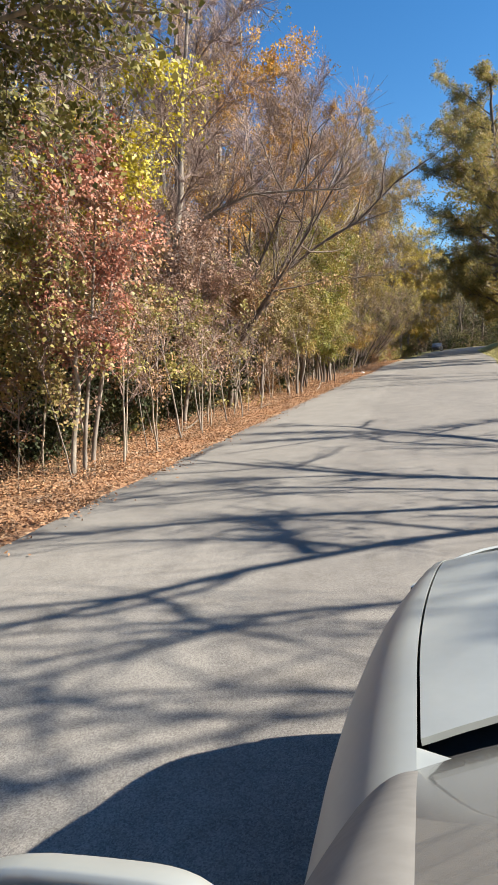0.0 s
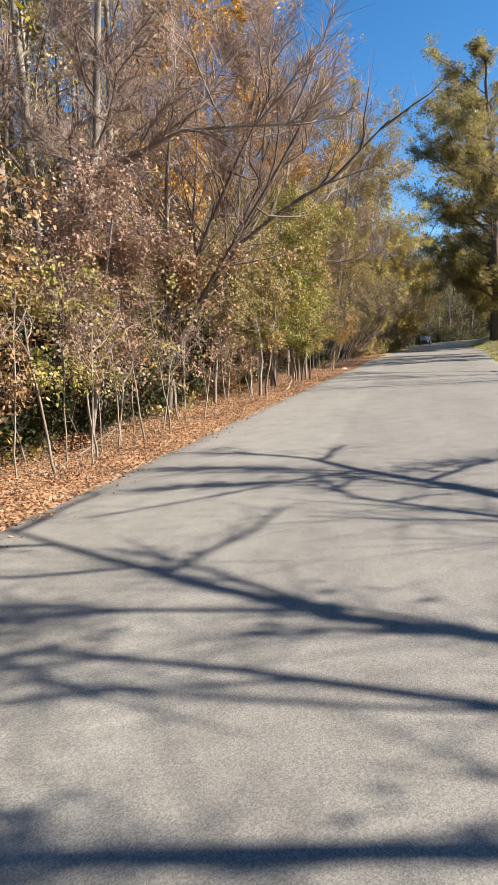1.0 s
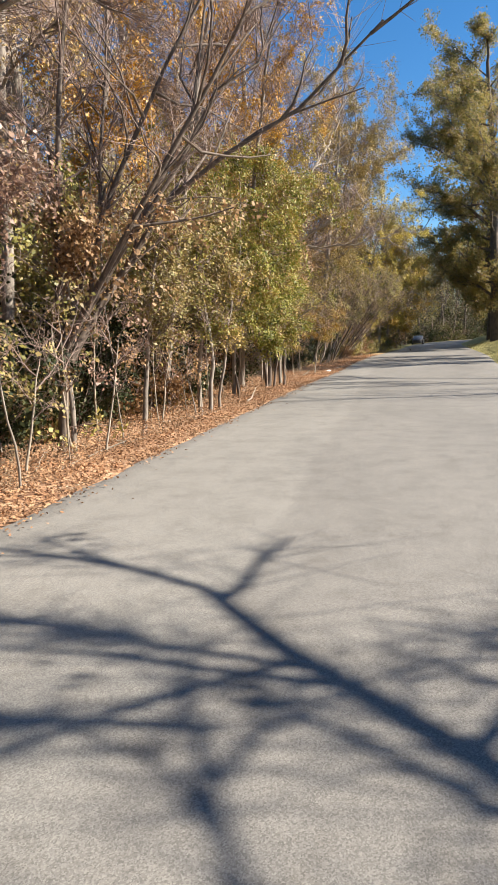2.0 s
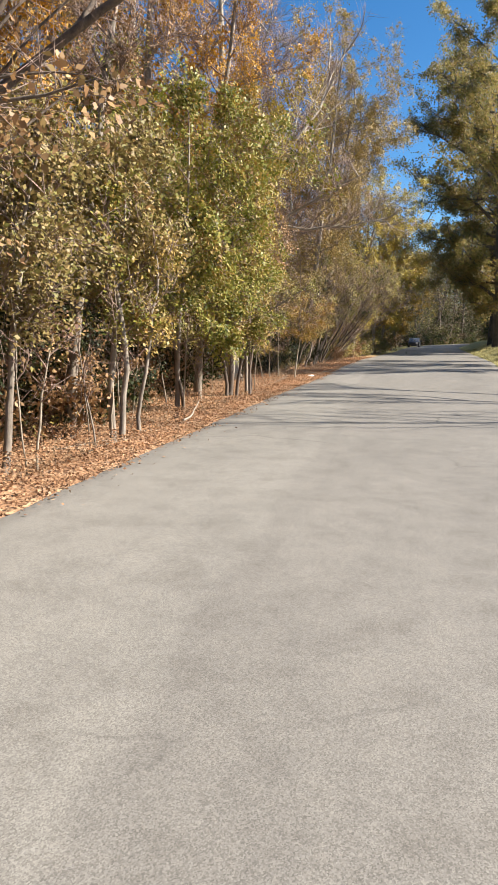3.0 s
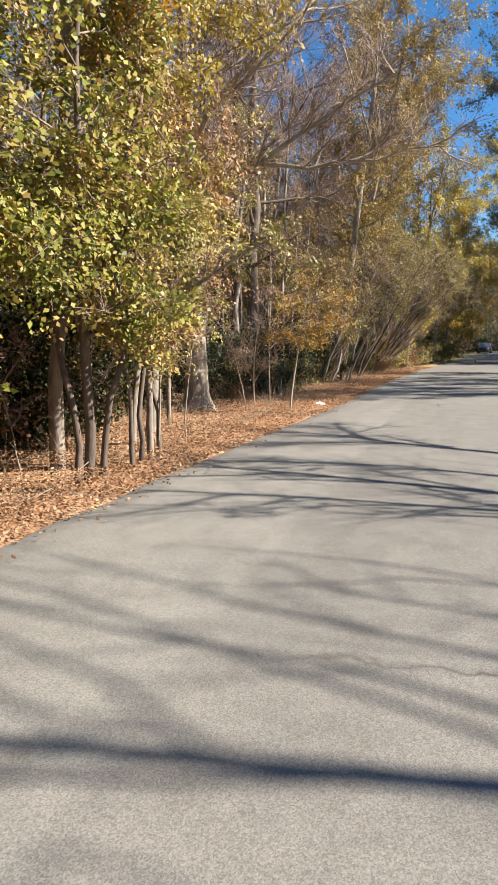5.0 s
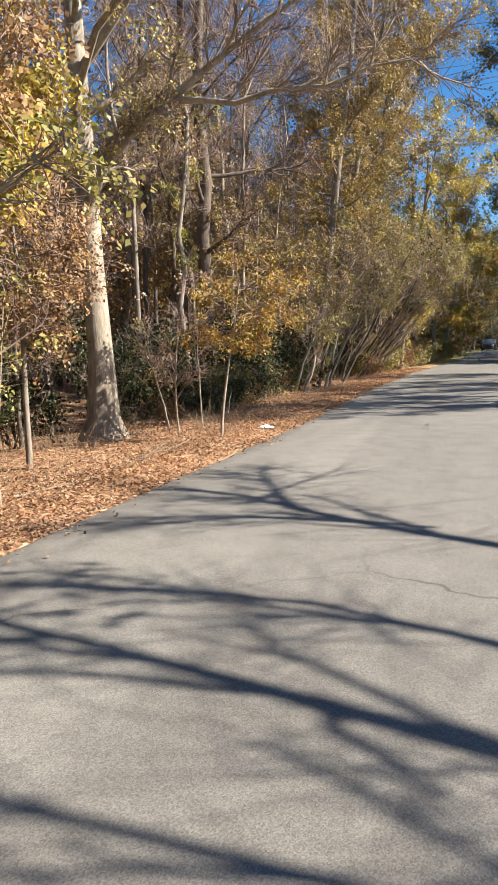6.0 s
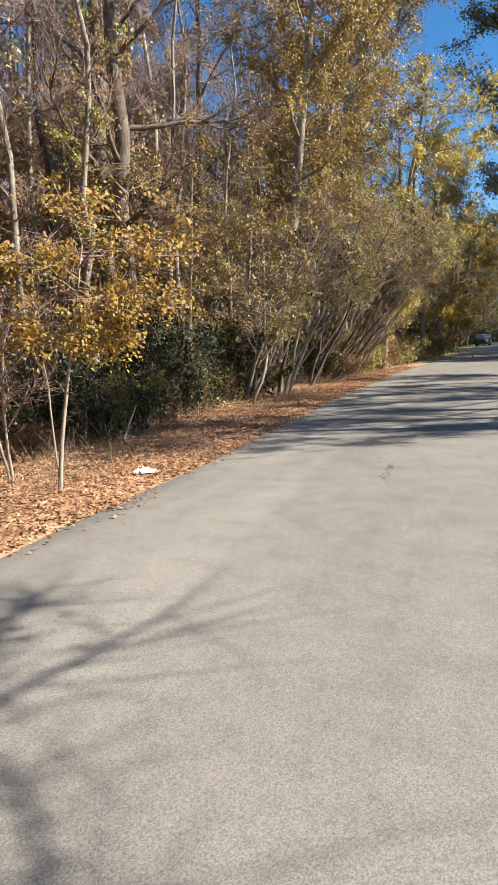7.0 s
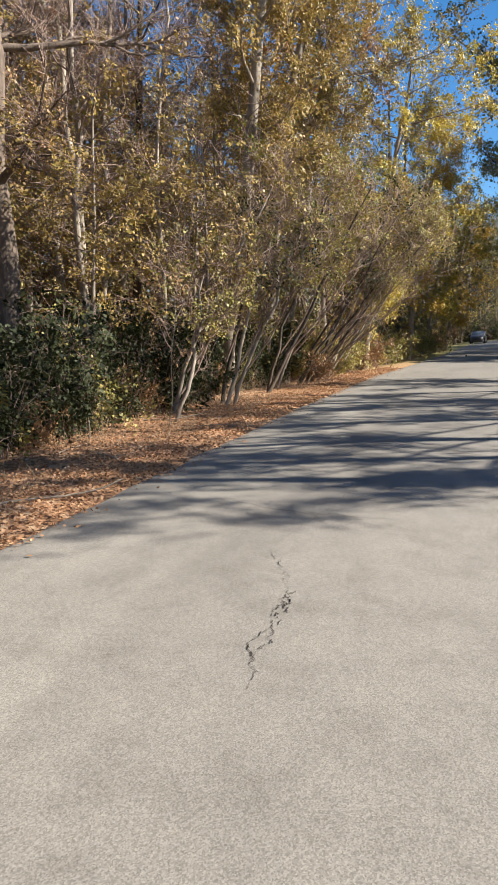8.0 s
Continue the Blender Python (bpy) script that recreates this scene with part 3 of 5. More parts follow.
tree(28, -4.6, 32.0, "low brown-olive tree in the undergrowth", h=4.4, r=0.06, lean=(0.4, 0.4), first=0.42, limbs=11, reach=1.6, leaf="brown", count=8000, size=0.06, twigs=50, near=True)
tree(29, -5.35, 35.0, "low beech with layered brown leaves", h=4.0, r=0.05, lean=(0.1, 0.1), first=0.42, limbs=15, reach=1.35, rise=0.15, leaf="brown", count=7500, size=0.06, twigs=50, near=True, layer=0.4)
tree(30, -6.05, 38.2, "large pale-barked tree with a flared base and bare limbs", h=14.5, r=0.26, lean=(-0.5, 0.3), first=0.45, limbs=12, reach=4.2, rise=0.5, pull=(0.4, -0.1),
     leaf="straw", count=3600, size=0.055, twigs=230, bark=BARK_PALE, leaf_low=7.0, leaf_out=2.2, flare=2.1, twig_r=0.006, crook=0.02,
     limb_lines=[([(-0.1, 0, 4.2), (0.4, -0.1, 4.9), (1.0, -0.1, 5.4), (1.85, -0.15, 5.9)], 0.12),
                 ([(1.7, -0.14, 5.8), (2.3, -0.2, 5.72), (2.9, -0.15, 5.6), (3.6, -0.25, 5.68), (4.4, -0.2, 5.63), (5.1, -0.1, 5.85), (5.8, -0.2, 5.8)], 0.06),
                 ([(1.7, -0.14, 5.8), (2.4, -0.05, 6.25), (3.0, -0.1, 6.54), (4.0, 0.0, 7.1), (5.0, -0.1, 7.5)], 0.075),
                 ([(-0.2, 0, 6.0), (0.7, -0.6, 6.9), (1.8, -1.0, 7.4), (3.0, -1.3, 8.2), (3.6, -1.4, 9.2)], 0.07),
                 ([(-0.3, 0.2, 6.5), (1.2, 0.0, 7.8), (2.5, 0.0, 8.8), (3.2, 1.2, 10.2), (3.5, 2.4, 11.8), (4.3, 3.0, 13.2)], 0.09)])
tree(31, -3.48, 37.7, "slim young beech with golden leaves", h=2.6, r=0.028, lean=(0.25, 0.3), first=0.54, limbs=12, reach=1.0, rise=0.0, pull=(0.35, 0),
     leaf="beech", count=4200, size=0.05, twigs=26, bark=BARK_PALE, lift=0.0, near=True, layer=0.18, clump=3.5, subs=5)
tree(47, -4.55, 38.3, "bare forked sapling beside the pale trunk", h=1.9, r=0.022, lean=(0.1, 0), first=0.45, limbs=7, reach=0.9, rise=0.8, leaf="haze", count=120, size=0.06, twigs=30, subs=4,
     bark=BARK_PALE, name="sapling", twig_r=0.004, taper=0.5, limb_lines=[([(0, 0, 0.75), (0.25, 0.05, 1.1), (0.5, 0.1, 1.25)], 0.014), ([(0, 0, 0.7), (-0.2, 0, 1.1), (-0.5, 0, 1.5)], 0.014)])
tree(48, -3.95, 31.3, "young tree with a broken pale bough over the verge", h=3.9, r=0.055, lean=(-0.1, 0.1), first=0.5, limbs=9, reach=1.2, rise=0.3, leaf="olive", count=3400, size=0.055, twigs=40, near=True, subs=4,
     limb_lines=[([(0, 0, 2.0), (0.5, 0, 2.3), (1.1, 0.05, 2.65), (1.6, 0.08, 2.97)], 0.045)])
tree(32, -7.2, 46.3, "mature grey-barked tree with bare upper limbs", h=15, r=0.26, lean=(0.3, 0.2), first=0.3, limbs=14, reach=4.0, rise=0.5, pull=(0.3, 0), leaf="brown", count=5000, size=0.055, twigs=230, bark=BARK_BROWN)
tree(33, -8.0, 47.0, "mature grey tree with bare upper limbs", h=15, r=0.24, lean=(0.2, 0), first=0.3, limbs=13, reach=4.2, rise=0.5, pull=(0.3, 0), leaf="russet", count=4000, size=0.055, twigs=220, bark=BARK_BROWN)
tree(34, -5.2, 53.0, "tall golden-brown tree above the thicket", h=17, r=0.2, lean=(1.8, 0.4), first=0.38, limbs=18, reach=4.4, rise=0.4, pull=(0.3, 0),
     leaf="bronze", count=30000, size=0.078, twigs=110)
tree(35, -4.8, 58.0, "tall brown-olive tree above the thicket", h=15.5, r=0.18, lean=(2.4, 0.4), first=0.33, limbs=18, reach=3.8, rise=0.4, pull=(0.3, 0),
     leaf="umber", count=30000, size=0.078, twigs=80)
tree(36, -2.8, 64.0, "spreading golden tree beside the far bend", h=11.5, r=0.17, lean=(1.8, 0), first=0.16, limbs=22, reach=4.0, rise=0.3, pull=(0.3, 0),
     leaf="honey", count=30000, size=0.09, twigs=60)
tree(37, -1.6, 74.0, "spreading amber tree beside the far bend", h=11, r=0.16, lean=(1.2, 0), first=0.22, limbs=17, reach=3.4, leaf="gold", count=18000, size=0.1, twigs=60)
tree(49, -1.0, 81.0, "golden tree leaning over the far bend", h=9.5, r=0.14, lean=(1.6, 0), first=0.2, limbs=18, reach=3.6, rise=0.3, pull=(0.4, 0), leaf="honey", count=16000, size=0.1, twigs=50)
tree(50, 0.2, 92.0, "golden tree leaning over the far bend", h=9.0, r=0.14, lean=(1.4, 0), first=0.2, limbs=17, reach=3.6, rise=0.3, pull=(0.4, 0), leaf="gold", count=14000, size=0.11, twigs=40)
tree(51, -5.3, 31.0, "tall tree with thin amber-brown leaves behind the verge", h=11.5, r=0.12, lean=(1.6, -0.5), first=0.45, limbs=17, reach=2.4, rise=0.6, leaf="amber", count=15000, size=0.055, twigs=150)
tree(52, -5.6, 24.0, "tall tree with fine twigs and thin brown leaves", h=10.5, r=0.11, lean=(1.7, 0.3), first=0.5, limbs=15, reach=2.3, rise=0.7, leaf="brown", count=9000, size=0.05, twigs=240)
tree(38, -6.0, 62.0, "tall brown tree in the far woods", h=18, r=0.22, lean=(1.4, 0), first=0.3, limbs=18, reach=4.2, leaf="brown", count=20000, size=0.11, twigs=80)

tree(39, -9.2, 55.5, "tall brown-leaved tree behind the thicket", h=18.5, r=0.16, bark=BARK_DARK, lean=(1.4, 0), first=0.4, limbs=18, reach=4.6, rise=0.5, pull=(0.3, 0), leaf="brown", count=3000, size=0.08, twigs=220)
tree(40, -9.5, 52.0, "tall bare tree with many fine twigs", h=15, r=0.17, lean=(0.8, -0.5), first=0.3, limbs=16, reach=4.0, rise=0.6, pull=(0.2, -0.1), leaf="haze", count=2500, size=0.09, twigs=200)
tree(42, -5.2, 56.5, "tall golden-brown tree above the thicket", h=16, r=0.18, lean=(2.6, 0), first=0.35, limbs=18, reach=4.2, rise=0.4, pull=(0.4, 0), leaf="bronze", count=30000, size=0.078, twigs=110)
BEECH = [tree(43, -5.9, 47.2, "broad beech with layered brown leaves", h=5.6, r=0.06, lean=(0.4, 0), first=0.4, limbs=14, reach=2.3, rise=0.1, leaf="bronze", count=5200, size=0.06, twigs=50, lift=-0.01, layer=0.4),
         tree(44, -8.0, 50.5, "broad beech with layered brown leaves", h=6.5, r=0.07, first=0.35, limbs=15, reach=2.6, rise=0.1, leaf="umber", count=5600, size=0.06, twigs=50, lift=-0.01, layer=0.4)]
for i, (x, y, s) in enumerate(((-6.4, 53.6, 1.25), (-9.4, 47.6, 1.3), (-8.8, 54.4, 1.5), (-6.9, 57.6, 1.4), (-10.8, 51.2, 1.5), (-5.2, 51.6, 0.95), (-11.4, 55.8, 1.7))):
    copy_thing(BEECH[i % 2], pose(x, y, ground_z(x, y) - 0.03, 0, 0, i * 83) @ Matrix.Diagonal((s, s, s, 1)))

# leaning thicket
STEMS = [(-4.0, 57.6, 3.6, 5.0, 0.055, 0), (-4.1, 58.2, 3.0, 5.4, 0.06, 0), (-3.95, 58.0, 4.2, 4.6, 0.05, 0), (-4.2, 57.2, 2.6, 5.6, 0.05, 0), (-4.0, 56.6, 3.4, 5.2, 0.05, 0),
         (-3.7, 59.0, 3.2, 5.6, 0.06, 1), (-3.65, 59.3, 2.6, 6.0, 0.055, 1), (-3.6, 59.1, 3.8, 5.2, 0.05, 1), (-3.5, 60.0, 2.2, 5.6, 0.045, 1), (-3.45, 62.5, 0.3, 3.6, 0.04, 1), (-3.4, 63.2, 0.5, 4.0, 0.045, 1),
         (-4.1, 53.2, 2.6, 5.2, 0.06, 0), (-4.2, 53.6, 1.8, 5.4, 0.05, 0), (-4.2, 54.6, 2.3, 5.0, 0.055, 2), (-4.2, 50.0, 0.9, 4.0, 0.055, 1), (-4.1, 50.3, 1.4, 4.2, 0.05, 1), (-4.5, 50.6, 0.5, 5.4, 0.06, 0),
         (-4.35, 47.5, 0.4, 2.8, 0.05, 2), (-4.9, 48.6, 1.6, 4.6, 0.05, 2), (-3.3, 65.5, 1.4, 5.0, 0.05, 2)]
for i, (x, y, dx, h, r, tone) in enumerate(STEMS):
    tree(60 + i, x, y, ("dark thin tree leaning out of the roadside thicket", "pale thin tree leaning out of the roadside thicket", "grey thin tree leaning out of the roadside thicket")[tone], h=h, r=r, lean=(dx, 0.7), first=0.55, limbs=8, reach=1.5, rise=0.5,
         pull=(0.6, 0.1), leaf=("olive", "green", "olive", "bronze", "dark")[i % 5], count=1700, size=0.06, twigs=42, twig_r=0.006, bark=(BARK_DARK, BARK_PALE, BARK_GREY)[tone], group="leaning thicket", crook=0.17, taper=0.4, sweep=1.0,
         limb_lines=[([(dx * 0.2, 0.1, h * 0.2), (dx * 0.42 + 0.2, 0.3, h * 0.36), (dx * 0.72 + 0.35, 0.5, h * 0.62), (dx * 1.0 + 0.7, 0.7, h * 0.86)], r * 0.5)])

# saplings on the verge
SAPLINGS = [(-5.4, 7.8), (-5.5, 8.6), (-4.55, 7.85), (-4.9, 8.9), (-4.7, 11.2), (-4.3, 11.5), (-4.4, 13.6), (-4.8, 15.2), (-4.2, 14.2), (-4.5, 13.2), (-4.5, 15.8), (-5.7, 17.2),
            (-4.9, 17.8), (-5.6, 23.0), (-4.7, 22.9), (-4.5, 23.3), (-5.0, 25.4), (-5.1, 27.9), (-4.6, 20.9), (-4.7, 21.3), (-4.2, 22.1), (-4.1, 22.8), (-4.4, 26.9), (-4.7, 29.4),
            (-3.95, 31.6), (-4.0, 32.7), (-4.9, 38.7), (-4.3, 38.9), (-4.0, 46.4), (-5.0, 45.4), (-5.0, 31.4), (-5.3, 19.6), (-5.2, 12.3),
            (-4.3, 8.9), (-4.6, 9.6), (-4.5, 10.3), (-4.2, 10.0), (-4.6, 12.3), (-4.35, 12.7), (-4.1, 12.1), (-4.7, 14.3), (-4.05, 15.0), (-4.3, 16.6), (-4.15, 17.4), (-4.4, 18.6)]
for i, (x, y) in enumerate(SAPLINGS):
    tree(120 + i, x, y, "thin pale-stemmed sapling on the leafy verge", h=1.5 + 1.3 * ((i * 37) % 10) / 10, r=0.01 + 0.013 * ((i * 53) % 7) / 7, lean=(0.28 * math.sin(i * 2.1), 0.25 * math.cos(i * 1.3)),
         first=0.5, limbs=5, reach=0.7, rise=0.8, leaf=("brown", "olive", "umber", "russet")[i % 4], count=(200 + 260 * (i % 3)) if y < 14 else 60 + 90 * (i % 3), size=0.06, near=True, twigs=14, subs=3,
         bark=(BARK_PALE, BARK_PALE, BARK_GREY)[i % 3], group="verge saplings", name="sapling", twig_r=0.004, taper=0.5, crook=0.06)
POLES = [(-4.6, 7.9, 0.05, 0.0, 3.0), (-4.1, 22.8, 0.065, -0.1, 3.4), (-4.0, 23.3, 0.045, 0.15, 3.0), (-4.45, 27.0, 0.055, -0.35, 3.2), (-4.15, 29.7, 0.06, -0.1, 4.5), (-3.95, 29.95, 0.055, 0.1, 4.5),
         (-3.95, 31.6, 0.05, -0.1, 3.0), (-3.7, 30.5, 0.045, 0.05, 3.0), (-3.6, 30.1, 0.04, 0.0, 2.6), (-5.2, 18.4, 0.06, 0.35, 4.0), (-7.0, 44.6, 0.12, 0.0, 9.0), (-8.4, 47.6, 0.13, 0.1, 9.0)]
for i, (x, y, r, dx, h) in enumerate(POLES):
    tree(170 + i, x, y, "young slim-stemmed tree rising from the leafy verge", h=h, r=r * 0.8, lean=(dx * 1.3, 0.15), first=0.5, limbs=7, reach=1.0, rise=0.5, leaf=("olive", "green", "bronze")[i % 3], count=1500 if i else 700, size=0.065, near=True,
         twigs=22, subs=4, bark=(BARK_PALE, BARK_GREY, BARK_GREY, BARK_BROWN)[i % 4] if y < 29 or y > 32 else BARK_BROWN, taper=0.55, flare=1.35, crook=0.15)

for i, (x, y, r, dx, h) in enumerate(((-6.5, 47.6, 0.085, 0.3, 10), (-7.5, 49.4, 0.1, -0.2, 12), (-8.9, 45.8, 0.11, 0.1, 11), (-8.3, 51.4, 0.1, 0.4, 12), (-6.3, 51.0, 0.07, 0.5, 10), (-9.6, 49.8, 0.11, 0.0, 12), (-7.9, 43.2, 0.09, -0.3, 10), (-10.2, 46.9, 0.1, 0.2, 12))):
    tree(185 + i, x, y, ("slender grey-barked bare tree among the woods", "slender pale-barked bare tree among the woods", "slender dark-barked bare tree among the woods")[i % 3], h=h, r=r, lean=(dx, 0.2), first=0.45, limbs=9, reach=2.2, rise=0.8, pull=(0.2, 0), leaf="bronze", count=500, size=0.06,
         twigs=90, subs=5, bark=(BARK_GREY, BARK_PALE, BARK_DARK)[i % 3], taper=0.4, flare=1.2, crook=0.1)

# undergrowth behind the verge, its darkest leaves coloured for deep shade
def shrub(seed, x, y, label, w, h, leaf, count, size=0.06):
    rng = np.random.default_rng(seed)
    ob = thing("shrub", pose(x, y, ground_z(x, y) - 0.03), label, "shrub", "undergrowth")
    wood, spots = Wood(), []
    for i in range(16):
        a = rng.uniform(0, 6.28)
        p = grow(rng, (rng.normal() * 0.12, rng.normal() * 0.12, 0), (math.cos(a) * 0.7 * w, math.sin(a) * 0.7 * w, h), h * rng.uniform(0.7, 1.1), 6, 0.18, 0.02)
        wood.tube(p, np.linspace(0.014, 0.004, 6), 4)
        q, d = along(p, rng.uniform(0.25, 1, 16))
        e = q + unit(d * 0.4 + rng.normal(size=(16, 3))) * rng.uniform(0.15, 0.5, 16)[:, None] * w
        wood.sticks(q, e, np.full(16, 0.004))
        spots += [e, (q + e) / 2]
    wood.mesh("stem", BARK_TWIG, ob)
    spots = np.concatenate(spots)
    at, face = sprays(rng, spots, count, 8, size * 2.6, 1.2, 0.5)
    v, f = blades(rng, at[at[:, 2] > 0.05], face[at[:, 2] > 0.05], size * 1.35)
    quads("crown", v, f, LEAF[leaf], ob)
    return ob


SHRUBS = [shrub(200, -6.2, 46.5, "evergreen shrub with shade-darkened leaves at the edge of the woods", 1.2, 2.3, "dark", 4500), shrub(201, -7.4, 11.0, "olive undergrowth shrub among the tree trunks", 0.9, 1.6, "olive", 2600),
          shrub(202, -6.8, 19.0, "dry brown undergrowth shrub among the tree trunks", 0.9, 1.4, "brown", 2200)]
rng = np.random.default_rng(77)
for i in range(16):
    y = 5 + i * 3.9 + rng.uniform(-0.5, 0.5)
    d = rng.uniform(2.6, 8.5)
    x = left_edge(y) - d
    s = rng.uniform(0.6, 1.15) * (1 if d > 3.5 else 0.55)
    src = SHRUBS[int(rng.integers(0, 3))] if y < 40 else SHRUBS[int(rng.choice([0, 0, 1, 2]))]
    copy_thing(src, pose(x, y, ground_z(x, y) - 0.03, 0, 0, rng.uniform(0, 360)) @ Matrix.Diagonal((s, s, s, 1)))

for x, y, s in ((-2.9, 67.5, 1.1), (-2.3, 70.0, 1.2), (-1.9, 72.6, 1.1), (-1.7, 75.2, 1.3), (-1.1, 78.5, 1.2), (-0.9, 82.0, 1.4), (-0.5, 87.0, 1.5), (-3.3, 57.0, 0.8), (-3.0, 63.8, 0.8), (-3.6, 60.0, 1.0), (-3.2, 62.4, 1.1), (-4.4, 61.0, 1.4), (-2.9, 65.4, 1.2), (-4.6, 58.6, 1.2)):
    copy_thing(SHRUBS[1 + int(y) % 2], pose(x, y, ground_z(x, y) - 0.03, 0, 0, y * 40) @ Matrix.Diagonal((s, s, s, 1)))
for x, y, s in ((-7.6, 37.6, 1.2), (-6.9, 41.6, 0.9), (-6.4, 43.2, 1.0), (-5.6, 45.2, 1.0), (-6.6, 48.4, 1.3), (-7.6, 44.0, 1.2), (-5.3, 49.6, 1.0), (-6.0, 51.5, 1.2), (-8.4, 46.0, 1.3), (-4.9, 56.5, 1.0), (-7.0, 40.6, 0.9)):
    copy_thing(SHRUBS[0], pose(x, y, ground_z(x, y) - 0.03, 0, 0, y * 40) @ Matrix.Diagonal((s, s, s, 1)))

for i in range(18):                            # dark shrubs standing in for the deep shade behind the yellow-green trees
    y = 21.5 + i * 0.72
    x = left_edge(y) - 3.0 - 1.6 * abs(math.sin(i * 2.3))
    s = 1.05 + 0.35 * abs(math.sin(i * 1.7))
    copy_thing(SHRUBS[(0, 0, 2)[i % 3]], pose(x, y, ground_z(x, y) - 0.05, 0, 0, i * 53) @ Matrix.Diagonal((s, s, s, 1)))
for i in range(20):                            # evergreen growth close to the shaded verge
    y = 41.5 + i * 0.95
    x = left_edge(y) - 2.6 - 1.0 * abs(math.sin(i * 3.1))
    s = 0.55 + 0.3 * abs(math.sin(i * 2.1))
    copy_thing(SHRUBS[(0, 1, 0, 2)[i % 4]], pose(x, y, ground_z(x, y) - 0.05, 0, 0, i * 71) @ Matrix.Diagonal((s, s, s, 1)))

# small understory trees
LOW = [tree(250, -6.3, 12.6, "low beech holding dry brown leaves", h=4.4, r=0.05, first=0.3, limbs=12, reach=1.6, rise=0.25, leaf="brown", count=3400, size=0.095, twigs=30, group="understory trees", joined=True),
       tree(251, -6.6, 22.4, "low tree with olive and tan leaves", h=4.2, r=0.05, first=0.3, limbs=12, reach=1.6, rise=0.3, leaf="olive", count=3600, size=0.095, twigs=36, group="understory trees", joined=True),
       tree(252, -7.0, 37.0, "low leafless tree with fine twigs", h=4.6, r=0.045, first=0.25, limbs=12, reach=1.7, rise=0.7, leaf="brown", count=500, size=0.08, twigs=80, group="understory trees", joined=True),
       tree(253, -7.5, 28.5, "low tree with fading yellow leaves", h=4.0, r=0.05, first=0.3, limbs=12, reach=1.5, rise=0.3, leaf="green", count=3600, size=0.095, twigs=36, group="understory trees", joined=True)]
for i in range(78):
    if i < 56:                                 # the dense dark edge of the woods
        y = 3 + 34.5 * ((i * 0.618034) % 1)
        d = 2.9 + 4.2 * ((i * 0.754877) % 1)
        if y > 17 and d < 5.2:
            continue
        k = int(rng.choice([0, 1, 3], p=[0.55, 0.35, 0.1])) if y < 26 else int(rng.choice([0, 1, 3], p=[0.4, 0.4, 0.2]))
    else:
        y = 37 + 28 * ((i * 0.618034) % 1)
        d = 3.0 + 8 * ((i * 0.754877) % 1)
        k = int(rng.choice([0, 1, 2, 3], p=[0.3, 0.3, 0.3, 0.1]))
        if (y < 48 and d < 4) or (40 < y < 56 and i % 5):
            continue
    x = left_edge(y) - d
    s = rng.uniform(0.8, 1.2) * (0.72 if 10 < y < 23 else 1)
    copy_thing(LOW[k], pose(x, y, ground_z(x, y) - 0.03, 0, 0, rng.uniform(0, 360)) @ Matrix.Diagonal((s, s, s, 1)))
# row of mostly near-black shrubs that fills the shaded gap under the trees
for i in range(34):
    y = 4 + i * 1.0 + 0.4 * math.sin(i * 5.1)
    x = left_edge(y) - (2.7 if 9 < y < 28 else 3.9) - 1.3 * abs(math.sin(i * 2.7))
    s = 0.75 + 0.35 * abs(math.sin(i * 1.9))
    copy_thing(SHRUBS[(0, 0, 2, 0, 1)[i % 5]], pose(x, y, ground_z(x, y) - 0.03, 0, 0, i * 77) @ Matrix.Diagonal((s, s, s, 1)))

for i in range(26):                            # thick growth close behind the verge, near-black in place of woodland shade
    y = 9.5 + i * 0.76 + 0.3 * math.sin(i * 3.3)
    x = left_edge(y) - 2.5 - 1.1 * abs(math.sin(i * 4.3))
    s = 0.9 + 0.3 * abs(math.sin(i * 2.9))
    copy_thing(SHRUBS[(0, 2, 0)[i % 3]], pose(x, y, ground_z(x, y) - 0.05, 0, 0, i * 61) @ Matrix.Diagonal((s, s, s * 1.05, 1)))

# woods behind
BACK = [tree(300, -12, 12, "tall bare tree deep in the woods", h=14, r=0.16, first=0.25, limbs=13, reach=3.6, rise=0.7, leaf="brown", count=700, twigs=84, size=0.09, group="woodland trees", joined=True, twig_r=0.008, subs=4),
        tree(301, -11, 22, "tall olive-brown tree deep in the woods", h=13, r=0.15, first=0.2, limbs=14, reach=3.4, rise=0.5, leaf="olive", count=3400, twigs=26, size=0.125, group="woodland trees", joined=True, twig_r=0.008, subs=4),
        tree(302, -12, 33, "tall tan-leaved tree deep in the woods", h=12, r=0.14, first=0.2, limbs=14, reach=3.4, rise=0.5, leaf="brown", count=3400, twigs=26, size=0.125, group="woodland trees", joined=True, twig_r=0.008, subs=4),
        tree(303, -13, 43, "tall bare straight tree deep in the woods", h=16, r=0.15, first=0.4, limbs=12, reach=3.0, rise=0.8, leaf="olive", count=1200, twigs=54, size=0.09, bark=BARK_PALE, group="woodland trees", joined=True, twig_r=0.008, subs=4),
        tree(304, -11, 52, "tall amber tree deep in the woods", h=11, r=0.14, first=0.2, limbs=14, reach=3.2, rise=0.5, leaf="amber", count=3400, twigs=26, size=0.125, group="woodland trees", joined=True, twig_r=0.008, subs=4)]
